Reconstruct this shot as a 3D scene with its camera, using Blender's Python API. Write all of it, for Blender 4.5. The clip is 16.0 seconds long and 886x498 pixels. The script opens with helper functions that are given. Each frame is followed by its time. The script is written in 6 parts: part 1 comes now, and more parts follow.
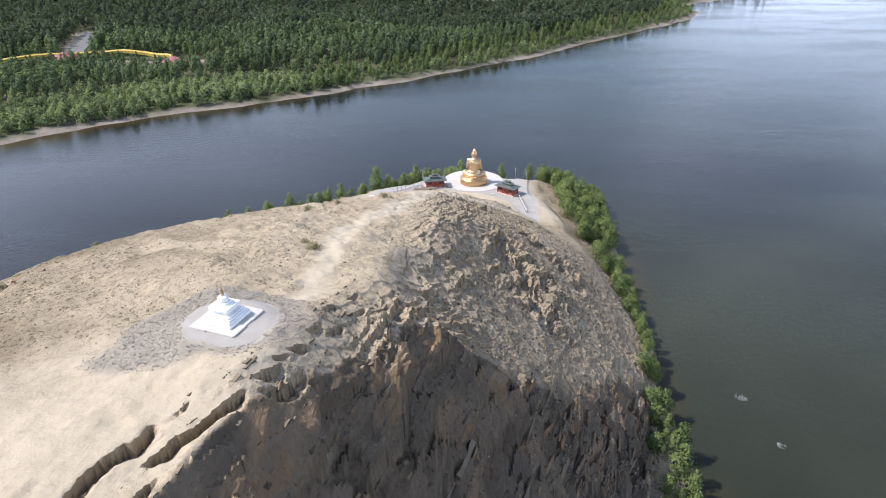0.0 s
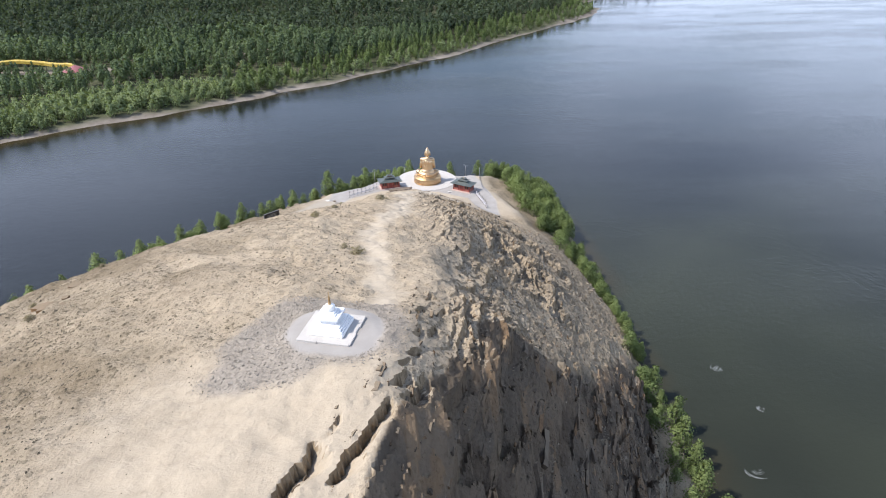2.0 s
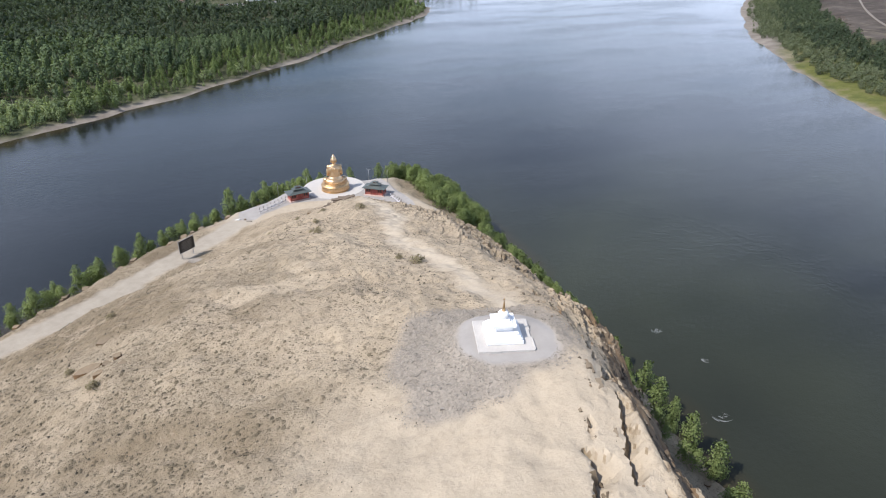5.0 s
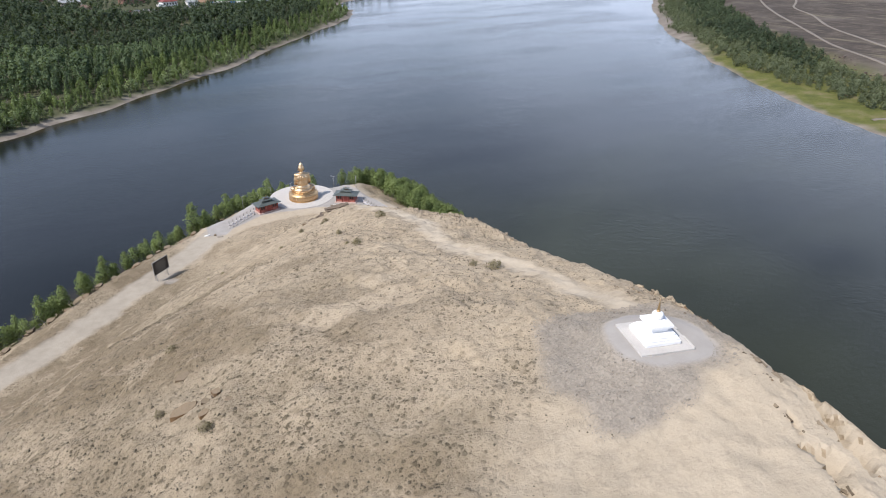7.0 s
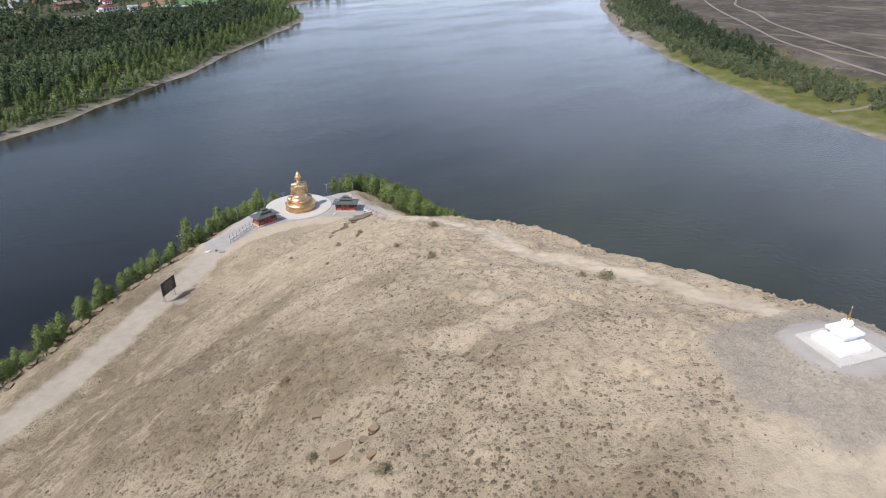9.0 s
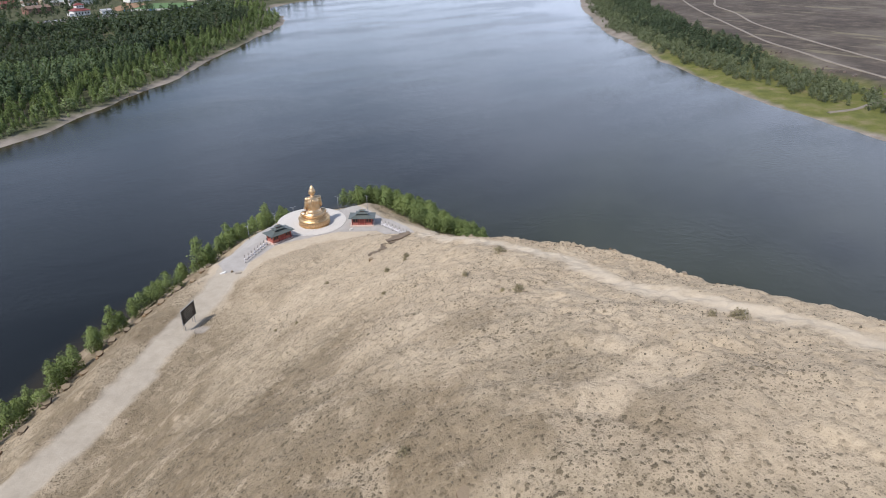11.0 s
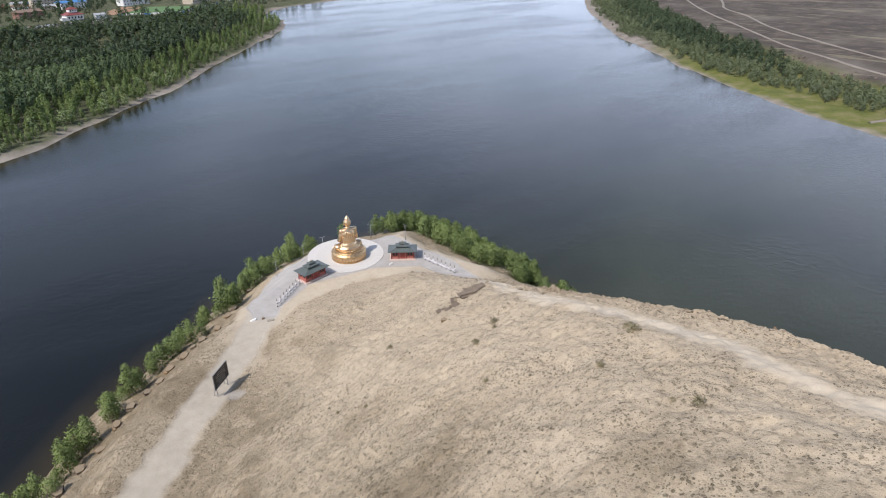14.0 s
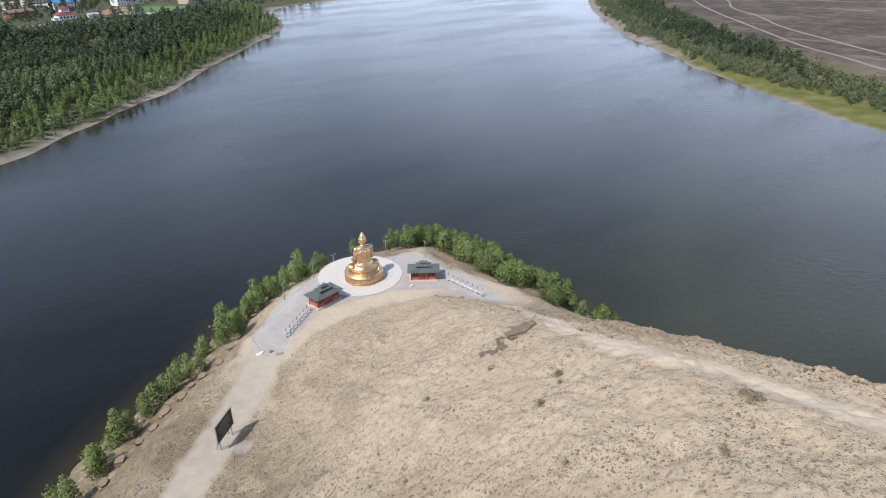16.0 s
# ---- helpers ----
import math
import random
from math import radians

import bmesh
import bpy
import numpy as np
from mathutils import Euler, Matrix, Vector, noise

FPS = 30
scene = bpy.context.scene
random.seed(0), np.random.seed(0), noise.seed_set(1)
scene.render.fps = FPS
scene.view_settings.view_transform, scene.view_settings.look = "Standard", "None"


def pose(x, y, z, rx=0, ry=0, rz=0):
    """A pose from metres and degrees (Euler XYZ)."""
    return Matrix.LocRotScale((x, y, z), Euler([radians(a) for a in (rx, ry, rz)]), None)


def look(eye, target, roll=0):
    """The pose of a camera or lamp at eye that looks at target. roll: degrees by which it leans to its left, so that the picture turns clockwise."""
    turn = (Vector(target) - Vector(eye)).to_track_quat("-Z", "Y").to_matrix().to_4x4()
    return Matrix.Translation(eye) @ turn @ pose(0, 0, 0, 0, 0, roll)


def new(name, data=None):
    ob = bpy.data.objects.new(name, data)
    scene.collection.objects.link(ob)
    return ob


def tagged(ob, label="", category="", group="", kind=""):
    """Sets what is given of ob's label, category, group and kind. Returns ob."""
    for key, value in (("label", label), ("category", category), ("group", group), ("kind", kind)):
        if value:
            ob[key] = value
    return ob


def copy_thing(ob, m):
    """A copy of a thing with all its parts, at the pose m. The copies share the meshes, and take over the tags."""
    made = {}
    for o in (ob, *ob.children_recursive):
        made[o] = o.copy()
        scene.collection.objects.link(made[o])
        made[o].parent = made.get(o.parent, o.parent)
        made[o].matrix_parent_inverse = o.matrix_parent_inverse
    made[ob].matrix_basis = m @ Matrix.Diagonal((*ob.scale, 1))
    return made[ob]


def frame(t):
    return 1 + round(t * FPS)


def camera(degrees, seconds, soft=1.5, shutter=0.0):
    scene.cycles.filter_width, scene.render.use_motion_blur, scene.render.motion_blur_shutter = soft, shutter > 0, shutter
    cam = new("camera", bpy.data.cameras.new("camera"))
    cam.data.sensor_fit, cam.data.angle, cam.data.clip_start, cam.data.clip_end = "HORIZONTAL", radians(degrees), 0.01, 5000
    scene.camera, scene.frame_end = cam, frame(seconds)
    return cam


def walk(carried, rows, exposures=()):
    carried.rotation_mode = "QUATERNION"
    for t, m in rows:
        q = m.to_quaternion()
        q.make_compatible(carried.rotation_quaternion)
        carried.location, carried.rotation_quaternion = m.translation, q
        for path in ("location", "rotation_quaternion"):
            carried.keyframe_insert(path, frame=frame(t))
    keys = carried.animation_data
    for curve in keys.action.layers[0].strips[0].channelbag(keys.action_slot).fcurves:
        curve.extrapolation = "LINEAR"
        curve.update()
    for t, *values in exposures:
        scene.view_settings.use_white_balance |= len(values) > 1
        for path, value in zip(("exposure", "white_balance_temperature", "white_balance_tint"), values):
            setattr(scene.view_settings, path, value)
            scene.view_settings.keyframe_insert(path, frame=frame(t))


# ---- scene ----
cam = camera(69.1, 16.0, soft=1.0)
METRES, EYE, TILT, LEAN, TURN = 130.0, 87.45, -27.15, 0.0, 0.0
ROWS = [
    (0.0, 0.0, 0.0, 0.0, 0.0, 0.0, -0.0),
    (0.5, -0.0274, 0.0003, -0.0005, -1.63, 0.0, 0.81),
    (1.0, -0.0562, 0.0013, -0.0007, -3.28, -0.02, 1.65),
    (1.5, -0.0858, 0.0035, -0.0002, -5.35, -0.08, 2.69),
    (2.0, -0.1161, 0.0073, 0.001, -7.86, -0.22, 3.95),
    (2.5, -0.1466, 0.013, 0.0027, -10.34, -0.38, 5.18),
    (3.0, -0.1769, 0.0202, 0.0055, -12.81, -0.61, 6.41),
    (3.5, -0.2068, 0.029, 0.0089, -15.32, -0.85, 7.6),
    (4.0, -0.2358, 0.0393, 0.0135, -17.77, -1.19, 8.81),
    (4.5, -0.2623, 0.05, 0.0184, -19.91, -1.53, 9.89),
    (5.0, -0.2903, 0.0629, 0.0244, -22.07, -1.9, 10.91),
    (7.5, -0.4161, 0.1488, 0.0633, -30.55, -3.61, 14.78),
    (8.0, -0.4403, 0.1679, 0.0735, -31.76, -3.9, 15.3),
    (8.5, -0.4632, 0.1883, 0.0842, -32.97, -4.2, 15.82),
    (9.0, -0.4828, 0.2105, 0.096, -34.12, -4.51, 16.3),
    (11.5, -0.5266, 0.3347, 0.1621, -36.64, -5.14, 17.31),
    (12.0, -0.5272, 0.3621, 0.1762, -36.64, -5.13, 17.31),
    (12.5, -0.5257, 0.3904, 0.1906, -36.64, -5.11, 17.31),
    (13.0, -0.5218, 0.4191, 0.2052, -36.74, -5.12, 17.36),
    (13.5, -0.5161, 0.448, 0.2198, -37.04, -5.19, 17.49),
    (14.0, -0.5089, 0.4771, 0.2332, -37.27, -5.23, 17.58),
    (14.5, -0.5003, 0.507, 0.2444, -37.46, -5.26, 17.65),
    (15.0, -0.4902, 0.5374, 0.2543, -37.54, -5.27, 17.66),
    (15.5, -0.4792, 0.5682, 0.2628, -37.57, -5.26, 17.67),
    (16.0, -0.4672, 0.6003, 0.2691, -37.62, -5.25, 17.68),
]
walk(cam, [(t, pose(0, 0, EYE, TILT, LEAN, TURN) @ pose(METRES * x, METRES * y, METRES * z, 90 + pitch, roll, yaw)) for t, x, y, z, yaw, pitch, roll in ROWS],
     exposures=[(0.0, 0.42, 6500, 13), (2.5, 0.32, 6500, 13), (5.0, 0.20, 6560, 13), (8.0, 0.04, 6650, 13), (12.0, 0.06, 6650, 13), (16.0, 0.14, 6600, 13)])

# ---------------------------------------------------------------- world, sun
SUN_ELEV, SUN_FROM = radians(51.5), Vector((-0.995, -0.10, 0.0)).normalized()
world = bpy.data.worlds.new("sky")
scene.world = world
world.use_nodes = True
wn, wl = world.node_tree.nodes, world.node_tree.links
wn.clear()
sky = wn.new("ShaderNodeTexSky")
sky.sky_type, sky.sun_disc = "NISHITA", False
sky.sun_elevation, sky.sun_rotation = SUN_ELEV, math.atan2(SUN_FROM.x, SUN_FROM.y)
sky.air_density, sky.dust_density, sky.ozone_density = 1.0, 0.9, 2.0
cloud_co = wn.new("ShaderNodeTexCoord")
cloud_split, cloud_lift, cloud_plane = wn.new("ShaderNodeSeparateXYZ"), wn.new("ShaderNodeMath"), wn.new("ShaderNodeVectorMath")
cloud_lift.operation, cloud_lift.inputs[1].default_value = "ADD", 0.12
cloud_plane.operation = "DIVIDE"
cloud_noise = wn.new("ShaderNodeTexNoise")
cloud_noise.inputs["Scale"].default_value, cloud_noise.inputs["Detail"].default_value = 0.62, 3.0
cloud_ramp = wn.new("ShaderNodeMapRange")
cloud_ramp.interpolation_type = "SMOOTHSTEP"
cloud_ramp.inputs["From Min"].default_value, cloud_ramp.inputs["From Max"].default_value = 0.40, 0.80
cloud_mix = wn.new("ShaderNodeMixRGB")
cloud_mix.inputs[2].default_value = (7.7, 9.2, 11.9, 1)
sky_out, sky_bg = wn.new("ShaderNodeOutputWorld"), wn.new("ShaderNodeBackground")
sky_bg.inputs["Strength"].default_value = 0.15
wl.new(cloud_co.outputs["Generated"], cloud_split.inputs["Vector"])
wl.new(cloud_split.outputs["Z"], cloud_lift.inputs[0])
wl.new(cloud_co.outputs["Generated"], cloud_plane.inputs[0])
wl.new(cloud_lift.outputs[0], cloud_plane.inputs[1])
wl.new(cloud_plane.outputs["Vector"], cloud_noise.inputs["Vector"])
cloud_low, cloud_sum = wn.new("ShaderNodeMath"), wn.new("ShaderNodeMath")
cloud_low.operation, cloud_sum.operation = "MULTIPLY_ADD", "ADD"
cloud_low.inputs[1].default_value, cloud_low.inputs[2].default_value = -0.78, 0.185
wl.new(cloud_split.outputs["Z"], cloud_low.inputs[0])
wl.new(cloud_noise.outputs["Fac"], cloud_sum.inputs[0])
wl.new(cloud_low.outputs[0], cloud_sum.inputs[1])
cloud_turn, cloud_square, cloud_side = wn.new("ShaderNodeMath"), wn.new("ShaderNodeMath"), wn.new("ShaderNodeMath")
cloud_turn.operation, cloud_turn.inputs[1].default_value = "SUBTRACT", 0.18
cloud_square.operation = "MULTIPLY"
cloud_side.operation, cloud_side.inputs[1].default_value = "MULTIPLY_ADD", 0.58
wl.new(cloud_split.outputs["X"], cloud_turn.inputs[0])
wl.new(cloud_turn.outputs[0], cloud_square.inputs[0])
wl.new(cloud_turn.outputs[0], cloud_square.inputs[1])
wl.new(cloud_square.outputs[0], cloud_side.inputs[0])
wl.new(cloud_sum.outputs[0], cloud_side.inputs[2])
wl.new(cloud_side.outputs[0], cloud_ramp.inputs["Value"])
wl.new(cloud_ramp.outputs["Result"], cloud_mix.inputs[0])
wl.new(sky.outputs["Color"], cloud_mix.inputs[1])
wl.new(cloud_mix.outputs["Color"], sky_bg.inputs["Color"])
wl.new(sky_bg.outputs["Background"], sky_out.inputs["Surface"])

sun_data = bpy.data.lights.new("sun", "SUN")
sun_data.energy, sun_data.angle, sun_data.color = 4.2, radians(0.55), (1.0, 0.97, 0.92)
sun_lamp = new("sun", sun_data)
sun_dir = Vector((SUN_FROM.x * math.cos(SUN_ELEV), SUN_FROM.y * math.cos(SUN_ELEV), math.sin(SUN_ELEV)))
sun_lamp.matrix_world = look(sun_dir * 400, (0, 0, 0))


# ---------------------------------------------------------------- numeric noise and geometry helpers
def hash01(ix, iy, seed):
    n = (ix.astype(np.int64) * 374761393 + iy.astype(np.int64) * 668265263 + seed * 974711) & 0xFFFFFFFF
    n = ((n ^ (n >> 13)) * 1274126177) & 0xFFFFFFFF
    n = ((n ^ (n >> 16)) * 2246822519) & 0xFFFFFFFF
    return ((n ^ (n >> 15)) & 0xFFFFFF) / float(0xFFFFFF)


def vnoise(x, y, seed=0):
    """Smooth noise from -1 to 1 with cells of size one."""
    ix, iy = np.floor(x), np.floor(y)
    fx, fy = x - ix, y - iy
    fx, fy = fx * fx * fx * (fx * (fx * 6 - 15) + 10), fy * fy * fy * (fy * (fy * 6 - 15) + 10)
    a, b = hash01(ix, iy, seed), hash01(ix + 1, iy, seed)
    c, d = hash01(ix, iy + 1, seed), hash01(ix + 1, iy + 1, seed)
    return ((a + (b - a) * fx) * (1 - fy) + (c + (d - c) * fx) * fy) * 2 - 1


def fbm(x, y, size, octaves=4, seed=0):
    total, amp = 0.0, 1.0
    for i in range(octaves):
        total = total + amp * vnoise(x / size + 17.3 * i, y / size - 9.1 * i, seed + i)
        size, amp = size * 0.47, amp * 0.5
    return total


def facets(x, y, long, wide, turn, seed, step, lean=0.0, tilt=0.3):
    """Broken blocks: each cell of an uneven net is one tilted plane at a height of its own. step: metres between blocks; lean: rise towards +x on every block."""
    c, s = math.cos(turn), math.sin(turn)
    a, b = (x * c + y * s) / long, (-x * s + y * c) / wide
    ia, ib = np.floor(a), np.floor(b)
    best, out = np.full(np.shape(x), 1e9), np.zeros(np.shape(x))
    for i in (-1, 0, 1):
        for j in (-1, 0, 1):
            ca, cb = ia + i, ib + j
            da, db = a - ca - 0.1 - 0.8 * hash01(ca, cb, seed), b - cb - 0.1 - 0.8 * hash01(ca, cb, seed + 1)
            d = da * da + db * db
            plane = step * (hash01(ca, cb, seed + 2) - 0.5) + tilt * step * (da * (hash01(ca, cb, seed + 3) - 0.5) + db * (hash01(ca, cb, seed + 4) - 0.5)) + lean * (da * long * c - db * wide * s)
            out = np.where(d < best, plane, out)
            best = np.minimum(best, d)
    return out


def smin(a, b, k):
    h = np.clip(0.5 + 0.5 * (b - a) / k, 0, 1)
    return b + (a - b) * h - k * h * (1 - h)


def smax(a, b, k):
    return -smin(-a, -b, k)


def sstep(a, b, x):
    t = np.clip((x - a) / (b - a), 0, 1)
    return t * t * (3 - 2 * t)


def line_distance(x, y, pts, closed=False):
    """Distance to a polyline, and the place along it from 0 to its number of legs."""
    best, along = np.full(np.shape(x), 1e9), np.zeros(np.shape(x))
    legs = list(zip(pts, pts[1:] + pts[:1])) if closed else list(zip(pts, pts[1:]))
    for i, ((ax, ay), (bx, by)) in enumerate(legs):
        dx, dy = bx - ax, by - ay
        t = np.clip(((x - ax) * dx + (y - ay) * dy) / (dx * dx + dy * dy), 0, 1)
        d = np.hypot(x - ax - t * dx, y - ay - t * dy)
        along = np.where(d < best, i + t, along)
        best = np.minimum(best, d)
    return best, along


def inside(x, y, pts):
    odd = np.zeros(np.shape(x), bool)
    for (ax, ay), (bx, by) in zip(pts, pts[1:] + pts[:1]):
        cross = ((ay > y) != (by > y))
        xi = ax + (y - ay) * (bx - ax) / (by - ay if by != ay else 1e-9)
        odd ^= cross & (x < xi)
    return odd


def land_depth(x, y, pts):
    """Metres inland from a land's outline; minus over the water."""
    d, _ = line_distance(x, y, pts, True)
    return np.where(inside(x, y, pts), d, -d)


# ---------------------------------------------------------------- outlines of the three lands
HEADLAND = [(36, -900), (37, -40), (37.5, 24), (39, 59), (42, 79), (44, 95), (47, 119), (50, 145), (52, 175), (54, 200), (51, 214),
            (38, 222), (14, 225), (-10, 217), (-33, 203), (-55, 188), (-78, 166), (-106, 139), (-150, 104), (-210, 62), (-420, -60), (-900, -900)]
TOWN_BANK = [(-3000, -1300), (-700, -60), (-400, 118), (-260, 221), (-194, 271), (-178, 288), (-137, 319), (-86, 345), (-29, 388), (22, 432),
             (64, 469), (133, 547), (224, 641), (258, 690), (272, 722), (258, 750), (300, 806), (345, 838), (430, 862), (640, 915), (3000, 1500), (3000, 4500), (-3000, 4500)]
STEPPE_BANK = [(230, -900), (228, -50), (240, 60), (262, 132), (275, 168), (287, 199), (302, 223), (311, 245), (328, 267), (356, 312), (370, 329),
               (425, 404), (446, 430), (566, 552), (700, 665), (900, 800), (3000, 1300), (3000, -900)]


# ---------------------------------------------------------------- the hill
CREST_Y, CREST_X = (-60, 0, 26, 41, 60, 95, 130, 160), (-42, -21, -14.5, -8, -2, -2, 2, 14)
# open joints along the rim: line of the upper edge, drop in metres, width of the ramp that climbs back
CRACKS = [([(-21.8, 22.6), (-20.5, 26.3), (-19.8, 28.2), (-18.8, 29.4), (-18.4, 31.4)], 1.4, 1.3), ([(-17.4, 27.4), (-16.3, 29.9), (-15.6, 30.6), (-14.5, 32.6), (-13.5, 34.8)], 1.3, 1.15),
          ([(-13.5, 35.8), (-11.7, 38.5)], 1.2, 0.95), ([(-12.7, 34.8), (-11.5, 36.9), (-10.6, 39.3)], 1.3, 0.9), ([(-12.0, 39.7), (-10.6, 41.8)], 0.9, 0.8),
          ([(-12.7, 38.1), (-11.5, 39.6)], 0.6, 0.6), ([(-17.8, 23.6), (-15.9, 26.9)], 1.0, 0.9), ([(-11.0, 42.6), (-10.0, 45.0)], 0.7, 0.7), ([(-9.6, 44.0), (-8.5, 46.6)], 0.8, 0.7),
          ([(-10.4, 46.2), (-9.4, 48.6)], 0.6, 0.6), ([(-8.2, 48.4), (-7.2, 50.8)], 0.7, 0.7), ([(-9.0, 50.8), (-8.0, 53.4)], 0.5, 0.6), ([(-17.6, 31.2), (-16.4, 33.4)], 0.35, 0.5)]


FOOT = [(-150, 77), (-110, 102), (-72, 130), (-62, 137), (-52, 145), (-42, 156), (-29, 167.5), (-20, 178), (-12, 182), (1, 183.5), (12, 180), (18, 174), (24, 163), (34, 150), (34, -50), (-150, -50)]


def hill_height(x, y, fine=True):
    """The headland's surface: a long rounded back that falls to the statue's terrace and the shore road, and a cliff on one side."""
    u, v = np.clip((x + 25) / 50, -2.6, 1.7), np.clip((y - 95) / 70, -1.6, 2.2)
    back = 45.2 - 24.9 * v - 11.2 * v * v + 10.7 * u + 9.8 * u * v - 7.3 * u * u
    flank = 17.3 - 0.47 * (x - 27.2) - 0.317 * (y - 145.4)
    if fine:
        back = back + 0.35 * fbm(x, y, 14, 3, 5)
    swell = lambda cx, cy, r: np.exp(-((x - cx) ** 2 + (y - cy) ** 2) / (r * r))
    back = back + 2.6 * swell(-45, 80, 25) - 2.0 * swell(-41, 118, 16) - 1.0 * swell(-46, 46, 14) + 1.1 * swell(-10, 42, 12) - 3.0 * swell(-2, 77, 15) - 2.4 * swell(4, 97, 13) - 1.1 * swell(-8, 54, 9)
    back = back - 0.55 * sstep(-11, -2, x - np.interp(y, CREST_Y, CREST_X)) * sstep(36, 46, y) * (1 - sstep(112, 126, y)) - 0.7 * swell(-51, 76, 9)
    body = smin(back, flank, 3.0)
    terrace = 11.8 + 0.045 * np.maximum(0, -x - 30)
    toe = terrace + 0.26 * np.clip(land_depth(x, y, FOOT) - 0.6, 0, 14)
    body = smax(body, toe, 1.2)
    depth = land_depth(x, y, HEADLAND)
    slope = 47.2 - 0.975 * np.maximum(x, 0) - 1.06 * np.minimum(x, 0) + 0.03 * (y - 75) + 4.2 * swell(2, 50, 8) - 1.0 * sstep(58, 72, y) + 0.9 * swell(21, 103, 12) - 1.0 * swell(7, 100, 10)
    strike = 0.30 * x + 0.954 * y
    face = 17.6 - 1.70 * x + 0.575 * y
    if fine:
        slope = slope + 0.7 * fbm(x, y, 17, 3, 11)
        crack_x, crack_y = x + 0.5 * fbm(x, y, 6, 2, 30), y + 0.5 * fbm(x, y, 6, 2, 31)
        scree = sstep(0.0, 0.5, fbm(x, y, 13, 2, 38))
        slabs = facets(crack_x, crack_y, 7.5, 1.7, 1.20, 32, 2.2, 0.85, 0.5) + facets(crack_x, crack_y, 2.8, 0.75, 1.26, 33, 1.0, 0.5, 0.5)
        slabs = slabs * (1 - 0.5 * scree) + 1.3 * fbm(x, y, 12, 3, 13)
        face = face + slabs * (0.2 + 0.8 * sstep(0.5, 5, 59.5 - face)) + 0.10 * fbm(x, y, 0.9, 2, 39)
    face, slope = smax(face, 0.34 * depth + 0.4, 2.0), smax(slope, 0.30 * depth + 0.2, 2.0)
    body = smin(smin(body, slope, 1.2), face, 0.3 + 2.6 * sstep(2, 16, x))
    east, tip = sstep(-12, 2, x), sstep(120, 150, y)
    rise = (0.60 + 1.0 * east) * (1 - tip) + (0.60 + 0.05 * east) * tip - 0.21 * sstep(0, 26, x) * sstep(160, 188, y)
    if fine:
        depth = depth + 1.3 * fbm(x, y, 9, 3, 21)
    body = smin(body, rise * depth + 0.2 + 2.5 * np.maximum(0, depth - np.where(x < 0, 21, 26)), 1.4)
    if fine:
        side = x - np.interp(y, CREST_Y, CREST_X)
        rocky = sstep(-6.0, 1.0, side) * sstep(1.0, 5.0, depth) * (1 - sstep(120, 150, y))
        tread = sstep(-1.5, 1.5, face - slope)
        wx, wy = x + 0.6 * fbm(x, y, 5, 2, 40), y + 0.6 * fbm(x, y, 5, 2, 41)
        bold = 0.08 + 0.92 * sstep(-0.1, 0.4, fbm(x, y, 13, 2, 42))
        bold = np.maximum(bold, 0.75 * (1 - sstep(5, 10, side)))
        sparse = sstep(0.0, 0.45, fbm(x, y, 5, 2, 50))
        cuts = 0.9 * sstep(0.55, 0.95, bold) * facets(wx, wy, 5.5, 2.6, 1.15, 44, 0.40, 0.55, 0.5)
        cuts = cuts + (0.35 + 0.65 * bold) * facets(wx, wy, 2.4, 1.0, 0.85, 45, 0.20, 0.40, 0.5) + (0.3 + 0.7 * sparse) * facets(wx, wy, 1.1, 0.55, 0.45, 46, 0.13, 0.25, 0.5)
        rough = 0.3 * fbm(x, y, 6.5, 2, 43) + cuts * (0.35 + 0.65 * sstep(-4.5, 1.0, side)) * (1 - 0.45 * sstep(66, 74, y) * (1 - sstep(1.5, 6, abs(side)))) - 0.25 + 0.06 * fbm(x, y, 0.7, 2, 51)
        body = body + rocky * tread * rough * (0.35 + 0.65 * sstep(38, 48, y))
        rim = sstep(-4.5, -2.0, side) * sstep(14, 22, y) * (1 - sstep(52, 60, y)) * tread * (1 - rocky)
        body = body + rim * (facets(wx, wy, 3.0, 0.9, 1.27, 54, 0.16, 0.10, 0.3) + 0.05 * fbm(x, y, 1.1, 2, 55))
        jag = 0.09 * vnoise(x / 0.6, y / 0.9, 60) + 0.28 * (hash01(np.floor(0 * x), np.floor(strike / 1.7), 62) - 0.5)
        for line, drop, width in CRACKS:
            near = (x > line[0][0] - 3) & (x < line[-1][0] + 4) & (y > line[0][1] - 3) & (y < line[-1][1] + 3)
            if not near.any():
                continue
            cx, cy = (x + jag)[near], y[near]
            d, at = line_distance(cx, cy, line)
            end = len(line) - 1
            east_of = cx > np.interp(cy, [p[1] for p in line], [p[0] for p in line])
            wide = width * (0.35 + 0.65 * np.clip(np.minimum(at, end - at) * 2.2, 0, 1))
            wide = wide * (0.8 + 0.5 * hash01(np.floor(strike[near] / 0.9), np.floor(cx * 0), 66))
            body[near] -= 0.85 * drop * np.clip(1 - d / wide, 0, 1) * east_of * sstep(0, 0.35, at) * (1 - sstep(end - 0.35, end, at))
        body = body + 0.11 * fbm(x, y, 1.5, 3, 71) * sstep(0.5, 3, body - terrace)
        knoll = sstep(0.6, 4, body - terrace) * (1 - rocky)
        body = body + knoll * (1 - 0.7 * swell(-22, 33, 14)) * (0.34 * fbm(x, y, 5.0, 3, 73) + 0.20 * (abs(fbm(x, y, 1.6, 2, 75)) - 0.3))
    flat = 1 - sstep(2.6, 5.5, np.hypot(x + 17.4, y - 42.9))
    body = body + flat * (59.07 - body)
    return body


